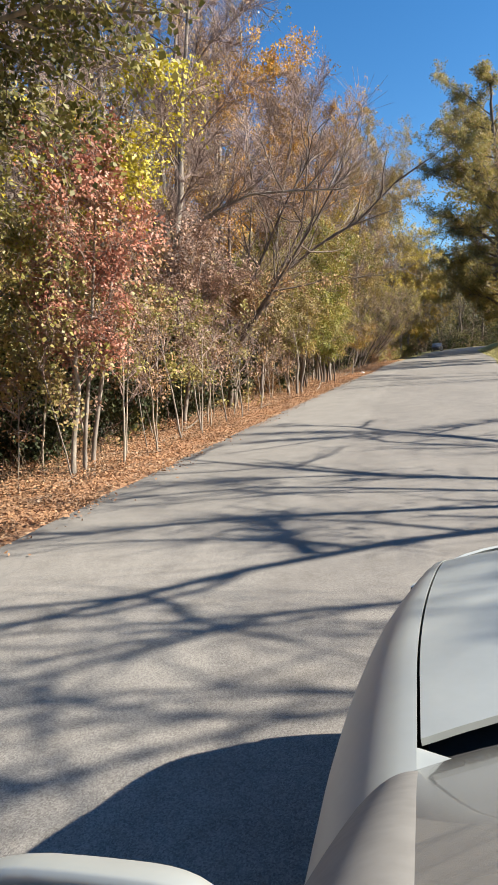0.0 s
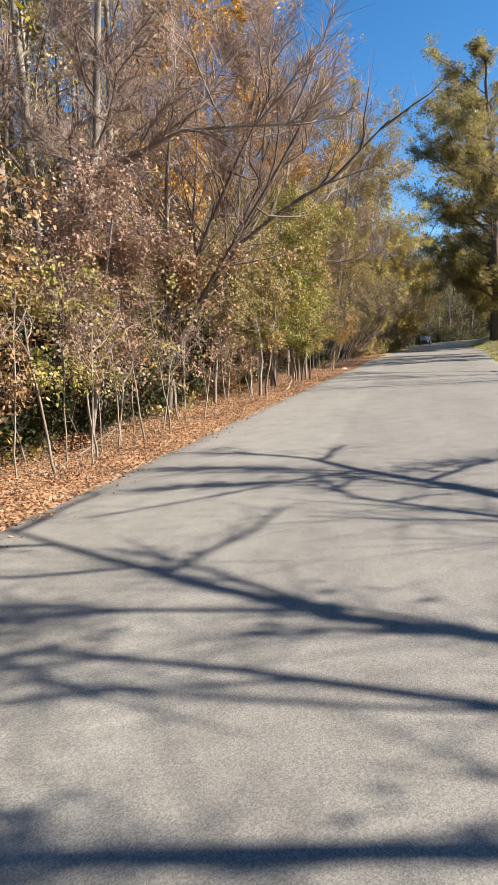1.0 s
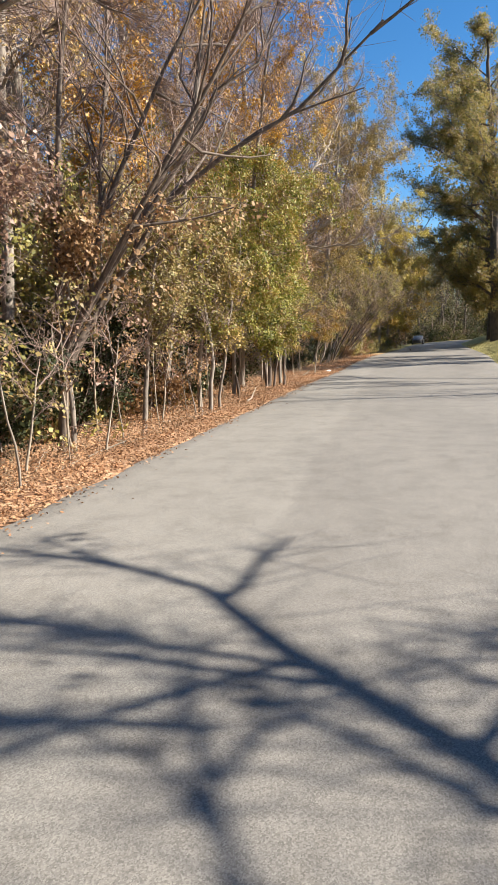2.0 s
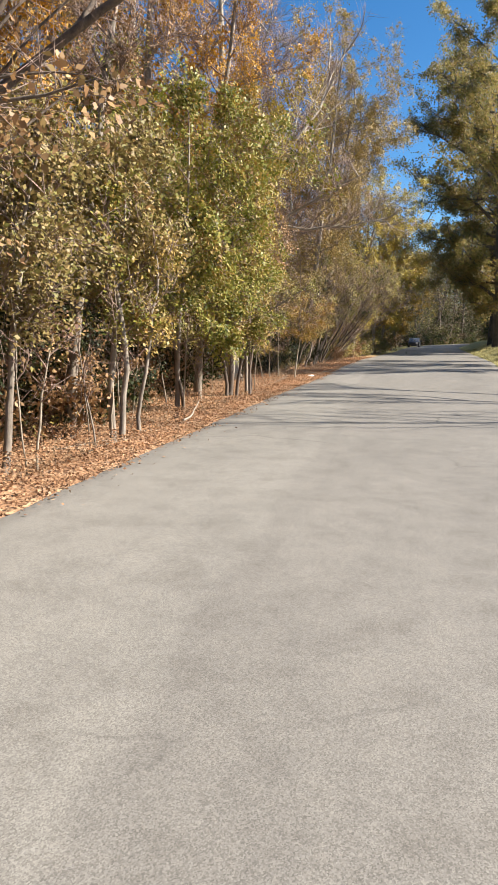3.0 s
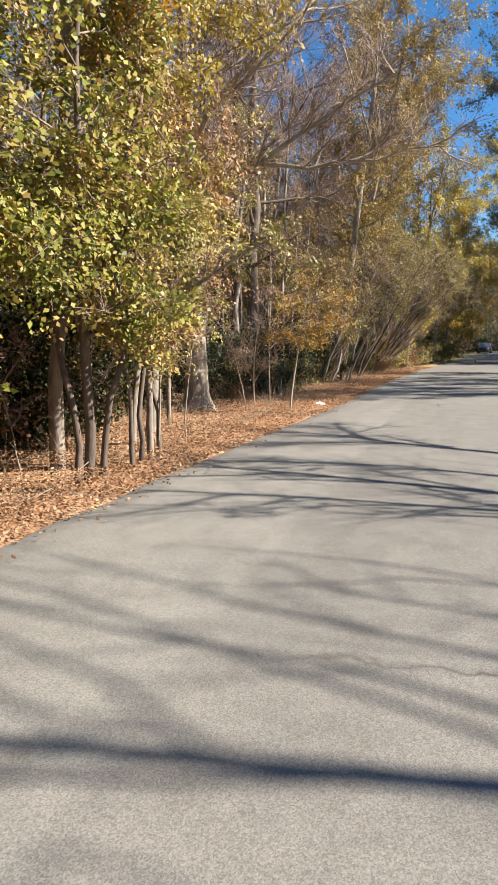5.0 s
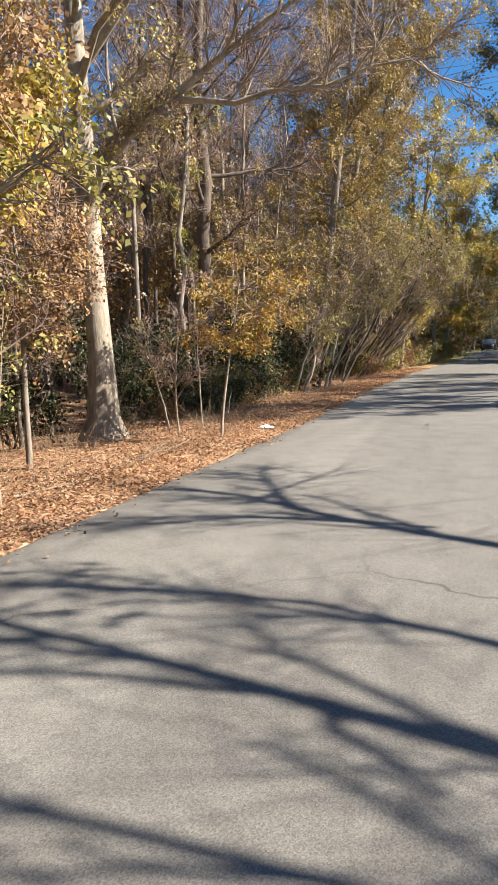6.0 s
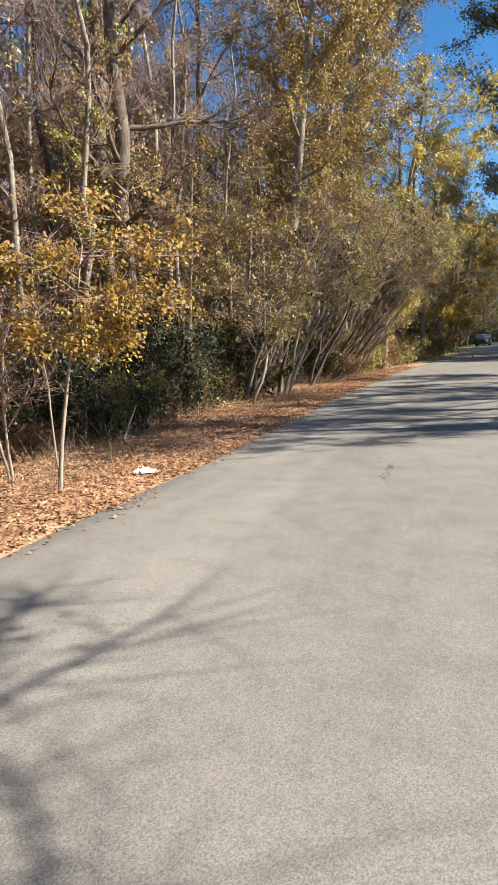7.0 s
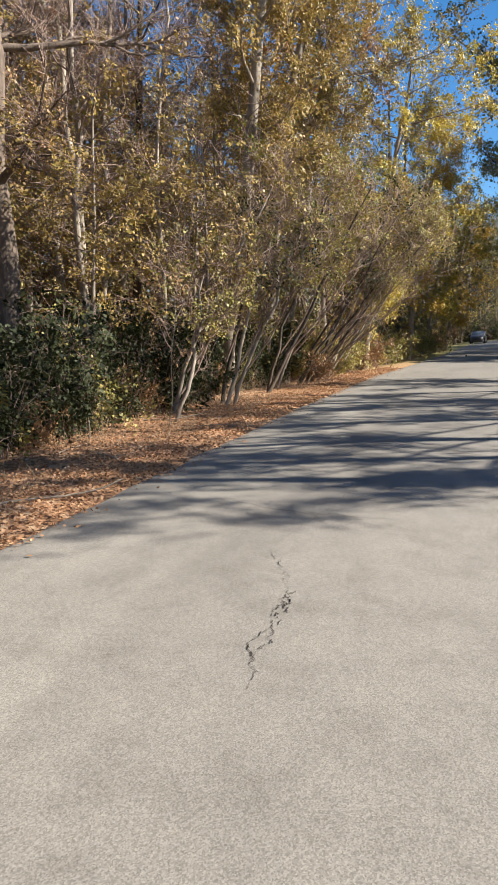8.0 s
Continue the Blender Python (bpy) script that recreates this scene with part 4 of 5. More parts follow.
for i in range(62):
    y = -2 + 74 * ((i * 0.618034) % 1)
    d = 4.5 + 13 * ((i * 0.754877) % 1) ** 1.2
    x = left_edge(y) - d + rng.uniform(-1, 1)
    k = int(rng.choice([0, 1, 2, 3, 4], p=[0.3, 0.15, 0.2, 0.25, 0.1]))
    if (y < 24 or 42 < y < 60) and k in (1, 2, 4):
        k = (0, 3)[i % 2]
    if 39 < y < 60 and d < 11:
        continue
    s = rng.uniform(0.8, 1.2)
    copy_thing(BACK[k], pose(x, y, ground_z(x, y) - 0.05, rng.uniform(-4, 4), rng.uniform(-4, 4), rng.uniform(0, 360)) @ Matrix.Diagonal((s, s, s, 1)))


for i in range(20):                            # bare trees standing close behind the evergreen growth
    y = 41 + 24 * ((i * 0.618034) % 1)
    x = left_edge(y) - 8.5 - 8 * ((i * 0.754877) % 1)
    s = 0.85 + 0.3 * ((i * 0.41) % 1)
    copy_thing(BACK[(0, 0, 3, 2)[i % 4]], pose(x, y, ground_z(x, y) - 0.05, 3 * math.sin(i * 1.3), 3 * math.cos(i * 2.1), i * 67) @ Matrix.Diagonal((s, s, s, 1)))


def far_woods():
    """Woods too deep and far to tell single trees apart: trunks, boughs and clumps of leaves, joined."""
    rng = np.random.default_rng(41)
    lot = []
    def at_random(n, y0, y1, where, heights, count, size, kinds, clear=1.5):
        for i in range(n):
            y = y0 + (y1 - y0) * ((i * 0.618034) % 1)
            x = where(y, (i * 0.7549) % 1)
            if left_edge(y) - clear < x < right_edge(y) + clear:
                continue
            lot.append((x, y, rng.uniform(*heights), count, size, str(rng.choice(kinds))))
    at_random(110, -6, 120, lambda y, u: left_edge(y) - 15 - 24 * u, (10, 16), 1100, 0.17, ["brown", "umber", "brown", "olive", "haze"])
    at_random(12, 24, 34, lambda y, u: left_edge(y) - 10 - 9 * u, (12, 18), 1500, 0.13, ["haze", "brown", "straw", "tan", "haze"])
    at_random(14, 58, 82, lambda y, u: left_edge(y) - 9 - 9 * u, (12, 18), 1700, 0.14, ["haze", "brown", "umber", "tan", "brown"])
    at_random(26, 46, 68, lambda y, u: left_edge(y) - 11 - 9 * u, (8, 14), 1700, 0.1, ["brown", "umber", "haze", "wood_brown"])
    at_random(34, 5, 30, lambda y, u: left_edge(y) - 9 - 8 * u, (10, 15), 1500, 0.095, ["haze", "russet", "haze", "bronze"])
    # both sides of the far bend
    at_random(46, 66, 165, lambda y, u: left_edge(y) - 2.0 - 4 * u, (2.5, 6), 900, 0.17, ["wood_olive", "wood_gold", "wood_brown", "wood_dark"])
    at_random(22, 68, 100, lambda y, u: left_edge(y) - 3.0 - 14 * u ** 1.3, (10, 17), 1900, 0.17, ["wood_gold", "wood_gold", "wood_brown", "wood_olive"])
    at_random(36, 100, 170, lambda y, u: left_edge(y) - 3.0 - 14 * u ** 1.3, (10, 17), 1600, 0.2, ["wood_gold", "wood_brown", "wood_dark", "wood_brown", "wood_olive"])
    at_random(44, 88, 165, lambda y, u: right_edge(y) + 3.5 + 6 * u, (2.2, 5), 1000, 0.18, ["wood_dark", "wood_dark", "wood_olive", "wood_brown"])
    at_random(80, 84, 170, lambda y, u: right_edge(y) + 5 + 18 * u ** 1.2, (12, 18), 1700, 0.21, ["wood_brown", "wood_olive", "wood_brown", "wood_dark"])
    at_random(16, 56, 84, lambda y, u: right_edge(y) + 23 + 8 * u, (5, 8), 900, 0.18, ["wood_brown"])
    # across the end of the view
    at_random(90, 134, 200, lambda y, u: left_edge(y) - 0.5 - 4 * u, (1.0, 2.8), 500, 0.2, ["wood_dark", "wood_olive", "wood_dark", "wood_brown"], 0.4)
    at_random(50, 166, 226, lambda y, u: left_edge(y) - 2 - 24 * u, (3, 7), 1300, 0.28, ["wood_dark", "wood_olive", "wood_dark"])
    at_random(76, 170, 235, lambda y, u: left_edge(y) - 2.5 - 34 * u, (17, 26), 2000, 0.33, ["wood_dark", "wood_olive", "wood_brown"])
    # unseen, added to cut low sky light: across the road behind the right-hand trees, and behind the start of the walk
    at_random(60, -12, 56, lambda y, u: right_edge(y) + 26 + 12 * u, (5, 8), 420, 0.28, ["brown", "olive"])
    at_random(60, -50, -16, lambda y, u: -40 + 80 * u, (8, 14), 160, 0.7, ["brown", "olive"])
    wood, piles = Wood(), {}
    for x, y, h, k, size, leaf in lot:
        base = np.array([x, y, ground_z(x, y) - 0.05])
        lean = np.array([rng.normal() * 0.06 * h, rng.normal() * 0.06 * h, h])
        wood.tube(base + np.linspace(0, 1, 4)[:, None] * lean, np.linspace(0.014, 0.004, 4) * h, 5)
        m = 26
        c = base + lean * rng.uniform(0.12, 1.02, m)[:, None] + rng.normal(size=(m, 3)) * np.array([0.24, 0.24, 0.05]) * h ** 0.9
        st = base + lean * rng.uniform(0.2, 0.8, m)[:, None]
        wood.sticks(st, c, np.full(m, 0.03))
        at, face = sprays(rng, c + rng.normal(size=(m, 3)) * 0.05 * h ** 0.85, int(k * 0.6), 15, 0.11 * h ** 0.85, 0.5, 0.5)
        at += rng.normal(size=at.shape) * np.array([0.06, 0.06, 0.05]) * h ** 0.85
        at[:, 2] = np.maximum(at[:, 2], base[2] + 0.1)
        piles.setdefault(leaf, []).append(blades(rng, at, face, size * 1.3)[0])
    ob = wood.mesh("far_woods", BARK_BROWN, None)
    tagged(ob, "deep autumn woods behind the roadside trees", "woods", kind="stuff")
    for leaf, lot in piles.items():
        v = np.concatenate(lot)
        tagged(quads("foliage", v, np.arange(len(v)).reshape(-1, 4), LEAF[leaf], ob), kind="stuff")


far_woods()

# ---------------------------------------------------------------- trees on the right
tree(401, 9.7, 76.0, "large oak with dark olive leaves on the grassy bank", h=25, r=0.5, lean=(-1.6, -0.3), first=0.17, limbs=42, reach=8.0, rise=0.3, pull=(-0.35, 0), leaf="oak", count=105000, size=0.165, clump=0.9, near=True,
     twigs=110, bark=BARK_DARK, flare=1.4, group="right-hand trees", lift=0.03, twig_r=0.01,
     limb_lines=[([(-0.5, 0, 7.0), (-2.5, -0.5, 8.4), (-4.5, -0.8, 9.2), (-6.5, -1.0, 9.4)], 0.17), ([(-0.7, 0, 10.5), (-3.0, -1.0, 12.5), (-5.5, -1.5, 13.8), (-8.0, -2.0, 14.4)], 0.16),
                 ([(-0.9, 0, 14.0), (-3.2, 0.4, 16.5), (-6.0, 0.2, 18.3), (-8.0, 0.2, 19.0)], 0.14), ([(-0.4, 0, 6.2), (-2.0, 1.5, 7.0), (-3.6, 2.6, 7.6), (-5.2, 3.4, 7.8)], 0.13)])
RIGHT = [tree(402, 16, 84, "oak with olive-brown leaves beside the road", h=15, r=0.28, lean=(-1.2, 0), first=0.2, limbs=20, reach=5.2, rise=0.35, pull=(-0.3, 0), leaf="oak", count=12000, size=0.17, twigs=30, bark=BARK_DARK, group="right-hand trees"),
         tree(403, 9.4, 52.0, "large bare tree on the bank beside the road", h=13, r=0.19, lean=(-1.5, 0), first=0.3, limbs=14, reach=5.5, rise=0.55, pull=(-1.1, 0), leaf="brown", count=60, twigs=40, bark=BARK_DARK, crook=0.16, group="right-hand trees")]
# the last three stand out of view, added to shade road and verge
for x, y, a, s in ((14, 96, 40, 1.0), (15.5, 112, 130, 1.0), (17, 128, 220, 1.0), (21, 106, 10, 1.05), (10.4, 86, 75, 1.45), (11.0, 46.8, 100, 0.6), (11.4, 51.6, 210, 0.66), (11.8, 57.4, 300, 0.62)):
    copy_thing(RIGHT[0], pose(x, y, ground_z(x, y) - 0.1, 0, 0, a) @ Matrix.Diagonal((s, s, s, 1)))
for x, y, a, s in ((11.6, 49.5, 30, 1.0), (10.2, 47.2, 40, 0.9), (10.8, 55.0, 60, 0.9), (11.8, 27.2, -20, 0.7)):
    copy_thing(RIGHT[1], pose(x, y, ground_z(x, y) - 0.1, 0, 0, a) @ Matrix.Diagonal((s, s, s, 1)))


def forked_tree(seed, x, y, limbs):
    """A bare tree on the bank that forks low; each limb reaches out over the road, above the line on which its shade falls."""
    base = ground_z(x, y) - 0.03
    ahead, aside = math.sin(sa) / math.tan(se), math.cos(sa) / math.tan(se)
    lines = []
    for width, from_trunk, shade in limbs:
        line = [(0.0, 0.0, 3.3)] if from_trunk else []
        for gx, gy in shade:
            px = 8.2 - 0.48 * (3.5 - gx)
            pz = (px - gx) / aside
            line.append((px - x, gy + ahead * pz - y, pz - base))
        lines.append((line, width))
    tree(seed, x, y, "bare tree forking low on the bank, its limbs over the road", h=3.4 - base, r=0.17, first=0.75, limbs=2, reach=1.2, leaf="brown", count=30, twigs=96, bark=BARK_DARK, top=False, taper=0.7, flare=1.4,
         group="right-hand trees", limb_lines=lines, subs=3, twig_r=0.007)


# out of view; its high crown is added to throw shade on the left verge
tree(410, 10.6, 45.0, "unseen tall oak added on the bank to shade the verge", h=12, r=0.17, first=0.66, limbs=14, reach=2.7, rise=0.3, leaf="oak", count=4200, size=0.12, twigs=30, bark=BARK_DARK, group="right-hand trees")
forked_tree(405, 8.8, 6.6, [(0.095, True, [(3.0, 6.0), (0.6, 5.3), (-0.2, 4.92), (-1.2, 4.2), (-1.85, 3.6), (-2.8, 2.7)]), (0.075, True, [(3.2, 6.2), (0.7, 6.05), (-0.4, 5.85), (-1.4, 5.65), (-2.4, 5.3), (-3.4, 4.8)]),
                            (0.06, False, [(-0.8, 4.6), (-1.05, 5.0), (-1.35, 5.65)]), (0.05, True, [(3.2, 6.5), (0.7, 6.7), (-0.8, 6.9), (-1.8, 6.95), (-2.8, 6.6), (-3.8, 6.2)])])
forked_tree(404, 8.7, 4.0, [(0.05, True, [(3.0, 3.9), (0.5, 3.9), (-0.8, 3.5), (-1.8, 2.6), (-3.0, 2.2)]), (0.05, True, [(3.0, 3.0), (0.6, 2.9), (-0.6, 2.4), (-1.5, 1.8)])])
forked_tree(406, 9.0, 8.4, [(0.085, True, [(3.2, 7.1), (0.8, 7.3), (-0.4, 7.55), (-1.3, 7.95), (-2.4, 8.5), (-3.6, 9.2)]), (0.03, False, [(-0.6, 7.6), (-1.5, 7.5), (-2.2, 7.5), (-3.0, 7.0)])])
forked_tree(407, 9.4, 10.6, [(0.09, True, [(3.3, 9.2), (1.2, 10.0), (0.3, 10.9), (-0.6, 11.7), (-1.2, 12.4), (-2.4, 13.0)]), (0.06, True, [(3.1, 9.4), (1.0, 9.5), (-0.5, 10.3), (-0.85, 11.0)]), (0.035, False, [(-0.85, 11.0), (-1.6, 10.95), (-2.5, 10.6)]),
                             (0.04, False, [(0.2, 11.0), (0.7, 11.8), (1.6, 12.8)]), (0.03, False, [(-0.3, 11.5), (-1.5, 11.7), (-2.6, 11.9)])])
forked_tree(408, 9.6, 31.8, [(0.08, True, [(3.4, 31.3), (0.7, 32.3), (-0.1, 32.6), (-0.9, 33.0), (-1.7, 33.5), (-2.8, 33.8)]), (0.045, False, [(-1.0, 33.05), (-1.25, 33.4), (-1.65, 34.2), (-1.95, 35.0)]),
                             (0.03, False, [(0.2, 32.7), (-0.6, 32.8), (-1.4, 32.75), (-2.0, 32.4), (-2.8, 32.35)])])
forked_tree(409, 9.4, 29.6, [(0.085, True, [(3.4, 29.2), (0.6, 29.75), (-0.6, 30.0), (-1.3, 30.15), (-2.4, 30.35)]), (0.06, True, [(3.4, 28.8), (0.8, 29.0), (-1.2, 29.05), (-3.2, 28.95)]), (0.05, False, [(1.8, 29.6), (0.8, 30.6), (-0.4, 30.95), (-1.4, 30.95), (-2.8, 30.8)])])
for x, y, s in ((13.5, 60, 1.8), (13.5, 66, 2.0), (13.0, 72, 1.5), (12.4, 82, 1.5), (13.0, 90, 1.8)):
    copy_thing(SHRUBS[0], pose(x, y, ground_z(x, y) - 0.05, 0, 0, x * 50) @ Matrix.Diagonal((s, s, s, 1)))

# ---------------------------------------------------------------- fallen leaves
def litter(count):
    rng = np.random.default_rng(9)
    y = 3 + 62 * rng.uniform(0, 1, count) ** 1.15
    d = np.abs(rng.normal(size=count)) * 1.7 * np.where(y > 50, 0.55, 1.0) - np.abs(rng.normal(size=count)) ** 2 * 0.06
    d -= np.array([0.1 + 0.22 * noise.noise(Vector((0, b * 0.9, 5))) + 0.14 * noise.noise(Vector((0, b * 3.1, 8))) for b in y])
    at = np.array([(left_edge(b) - a, b, ground_z(left_edge(b) - a, b) + 0.02) for a, b in zip(d, y)])
    at[:, 2] = np.maximum(at[:, 2], 0.02)
    v, f = leaves(rng, at, 0.04, 0.75)
    tagged(quads("fallen_leaves", v, f, LEAF["litter"]), "orange-brown fallen leaves strewn over the verge", "fallen leaves", kind="stuff")


litter(130000)


def brush(count):
    """Dry grass, bramble canes and fine sticks along the verge."""
    rng = np.random.default_rng(19)
    y = 3 + 62 * rng.uniform(0, 1, count) ** 1.4
    d = 0.7 + np.abs(rng.normal(size=count)) * 2.6
    clump = np.array([noise.noise(Vector((a * 0.8, b * 0.5, 2))) for a, b in zip(d, y)])
    keep = clump > -0.05
    y, d = y[keep], d[keep]
    m = len(y)
    p0 = np.array([(left_edge(b) - a, b, ground_z(left_edge(b) - a, b) - 0.01) for a, b in zip(d, y)])
    way = unit(rng.normal(size=(m, 3)) * np.array([0.45, 0.45, 0.2]) + np.array([0, 0, 0.8]))
    p2 = p0 + way * (rng.uniform(0.15, 0.85, m) ** 1.5 * np.clip(d * 0.5, 0.3, 1.2))[:, None]
    w = Wood()
    w.sticks(p0, p2, np.full(m, 0.0035))
    tagged(w.mesh("dry_brush", bark_material("dry_stalk", (0.15, 0.1, 0.06), (0.32, 0.24, 0.15), 5), None), "dry grass stalks and thin canes along the verge", "brush", kind="stuff")


brush(18000)


def bank_grass(count):
    rng = np.random.default_rng(23)
    y = 34 + 56 * rng.uniform(0, 1, count)
    e = 0.05 + 7 * rng.uniform(0, 1, count) ** 1.5
    p0 = np.array([(right_edge(b) + a, b, ground_z(right_edge(b) + a, b) - 0.01) for a, b in zip(e, y)])
    way = unit(rng.normal(size=(count, 3)) * np.array([0.5, 0.5, 0.1]) + np.array([0, 0, 0.8]))
    w = Wood()
    w.sticks(p0, p0 + way * rng.uniform(0.06, 0.22, count)[:, None], np.full(count, 0.008))
    tagged(w.mesh("grass", bark_material("dry_grass", (0.26, 0.24, 0.08), (0.5, 0.44, 0.2), 3), None), "short yellow-green grass on the roadside bank", "grass", kind="stuff")


bank_grass(14000)


def fallen_branch(seed, x, y, length, turn, r=0.022):
    rng = np.random.default_rng(seed)
    a = radians(turn)
    p = grow(rng, (0, 0, r), (math.cos(a), math.sin(a), 0.02), length, 7, 0.12, 0.0)
    for q in p:
        q[2] = max(r * 0.6, q[2]) + ground_z(x + q[0], y + q[1]) - ground_z(x, y)
    w = Wood()
    w.tube(p, np.linspace(r, r * 0.4, 7), 6)
    ob = w.mesh("fallen_branch", BARK_PALE, None)
    ob.location = (x, y, ground_z(x, y) + 0.01)
    tagged(ob, "fallen dead branch lying on the leaf litter", "branch", "fallen branches")


for i, (x, y, ln, a) in enumerate(((-4.3, 44.2, 1.6, -50), (-4.4, 22.0, 0.7, 20), (-5.6, 37.4, 1.5, 30), (-4.6, 33.6, 1.2, 70), (-5.2, 12.4, 1.3, 40), (-4.6, 16.9, 1.0, 60), (-3.6, 24.4, 0.8, 80), (-4.6, 41.2, 1.4, 120), (-4.9, 47.2, 1.2, 15))):
    fallen_branch(500 + i, x, y, ln, a)
for i in range(26):
    y = 6.5 + i * 1.75 + 0.5 * math.sin(i * 3.7)
    fallen_branch(520 + i, left_edge(y) - 0.7 - 1.5 * abs(math.sin(i * 2.2)), y, 0.5 + 0.9 * abs(math.sin(i * 1.3)), (i * 47) % 180, 0.008 + 0.009 * abs(math.sin(i * 2.9)))


def paper():
    rng = np.random.default_rng(3)
    bm = bmesh.new()
    n, m = 12, 8
    g = [[bm.verts.new((0.34 * (i / n - 0.5), 0.16 * (j / m - 0.5), 0.02 + (0.02 * abs(rng.normal()) + 0.03) * math.sin(math.pi * i / n) * math.sin(math.pi * j / m) ** 0.5)) for i in range(n + 1)] for j in range(m + 1)]
    for j in range(m):
        for i in range(n):
            bm.faces.new((g[j][i], g[j][i + 1], g[j + 1][i + 1], g[j + 1][i]))
    ob = part("litter_bag", bm, plain("white_plastic", (0.75, 0.74, 0.7), 0.6, 0, 0, 0.05), None, "", False)
    sm = ob.modifiers.new("thickness", "SOLIDIFY")
    sm.thickness = 0.004
    ob.matrix_world = pose(-2.98, 38.7, ground_z(-2.98, 38.7) - 0.01, 0, 4, 55)
    tagged(ob, "crumpled white plastic bag lying on the verge", "litter")


paper()

# ---------------------------------------------------------------- the silver car at the start of the road
PAINT = plain("silver_paint", (0.43, 0.45, 0.415), 0.42, 0.4, 0.0, 0.02)
GLASS, _n, _l, _p = material("tinted_glass")
_p.inputs["Base Color"].default_value = (0.15, 0.142, 0.125, 1)
_p.inputs["Roughness"].default_value, _p.inputs["Specular IOR Level"].default_value, _p.inputs["Coat Weight"].default_value = 0.22, 0.6, 0.4
BLACK = plain("black_plastic", (0.016, 0.016, 0.017), 0.55, 0, 0, 0.2)
TRIM = plain("grey_trim", (0.2, 0.19, 0.17), 0.6, 0, 0, 0.1)
RUBBER = plain("tyre_rubber", (0.02, 0.02, 0.021), 0.85, 0, 0, 0.2)
ALLOY = plain("alloy_rim", (0.5, 0.5, 0.52), 0.35, 0.9)
MIRROR = plain("mirror_glass", (0.75, 0.8, 0.9), 0.03, 1.0)
LENS = plain("headlight_lens", (0.75, 0.77, 0.8), 0.1, 0.2, 1.0)
RED_LENS = plain("tail_light_lens", (0.35, 0.01, 0.012), 0.2, 0, 1.0)

CX = 0.70            # the car's middle; its left side lies near x = -0.18
HOOD_HALF = 0.705


def panel(name, fn, nu, nv, mat, parent, label="", thick=0.01):
    bm = bmesh.new()
    grid = [[bm.verts.new(fn(i / nu, j / nv)) for i in range(nu + 1)] for j in range(nv + 1)]
    for j in range(nv):
        for i in range(nu):
            bm.faces.new((grid[j][i], grid[j][i + 1], grid[j + 1][i + 1], grid[j + 1][i]))
    ob = part(name, bm, mat, parent, label)
    if thick:
        s = ob.modifiers.new("thickness", "SOLIDIFY")
        s.thickness, s.offset = thick, -1
        ob.modifiers.new("crisp_rim", "EDGE_SPLIT").split_angle = radians(42)
    return ob


def ease(y, pts):
    return float(np.interp(y, [p[0] for p in pts], [p[1] for p in pts]))


def shoulder(y):
    """Height of the hood's and doors' upper side edge."""
    return 1.0 - 0.09 * (max(0, y - 0.4) / 1.2) ** 1.6 - 0.55 * max(0, y - 1.7) ** 2.4 - 0.008 * max(0, 0.4 - y)


def taper_in(y):
    """How far the body's side draws in towards nose and tail."""
    return 0.2 * max(0, (y - 1.0) / 1.3) ** 1.8 + 0.12 * max(0, (-y - 1.6) / 0.9) ** 2


def hood(u, v):
    s = 2 * u - 1
    y0 = 0.80 + 0.2 * (1 - s * s)
    y1 = 2.18 + 0.12 * (1 - s * s)
    y = y0 + (y1 - y0) * v
    x = CX + s * (HOOD_HALF - 0.75 * taper_in(y))
    z = shoulder(y - 0.12 * (1 - s * s)) + 0.045 * (1 - s * s)
    return x, y, z


def side_panel(sign, ya, yb, arch_y):
    """A body side that rolls over from the shoulder and runs down to the sill, with a wheel arch cut into it."""
    def fn(u, v):
        y = ya + (yb - ya) * u
        a = min(1, v / 0.5) * math.pi / 2
        low_part = max(0, v - 0.5) / 0.5
        off = 0.145 * math.sin(a) * ease(y, [(0.9, 1.0), (1.4, 0.88), (1.8, 0.62), (2.3, 0.35)]) - 0.02 * low_part ** 2
        top = shoulder(y)
        low = 0.24
        if arch_y is not None and abs(y - arch_y) < 0.37:
            low = 0.3 + math.sqrt(0.37 ** 2 - (y - arch_y) ** 2)
        z = top - 0.22 * (1 - math.cos(a)) - low_part * max(0.02, top - 0.22 - low)
        inner = HOOD_HALF + 0.005 - 0.75 * taper_in(y)
        return CX + sign * (inner + off - 0.3 * taper_in(y) * v), y, z
    return fn


def windshield(u, v):
    s = 2 * u - 1
    y0, z0 = 0.71 + 0.2 * (1 - s * s), 0.99 + 0.045 * (1 - s * s)
    y1, z1 = -0.10 + 0.14 * (1 - s * s), 1.375 + 0.055 * (1 - s * s)
    w = HOOD_HALF + 0.03 + 0.012 * v
    return CX + s * w, y0 + (y1 - y0) * v, z0 + (z1 - z0) * v + 0.025 * math.sin(math.pi * v)


def roof(u, v):
    s = 2 * u - 1
    y = -0.105 - 1.35 * v + 0.14 * (1 - s * s) * (1 - v)
    return CX + s * 0.745, y, 1.375 + 0.055 * (1 - s * s) + 0.03 * math.sin(math.pi * v) - 0.03 * v


def rear_glass(u, v):
    s = 2 * u - 1
    return CX + s * (0.735 - 0.05 * v), -1.46 - 0.55 * v - 0.08 * (1 - s * s), 1.345 + 0.055 * (1 - s * s) - 0.34 * v


def trunk_lid(u, v):
    s = 2 * u - 1
    return CX + s * (HOOD_HALF - 0.02 - 0.08 * v), -2.03 - 0.42 * v - 0.08 * (1 - s * s), 1.0 + 0.03 * (1 - s * s) - 0.05 * v * v


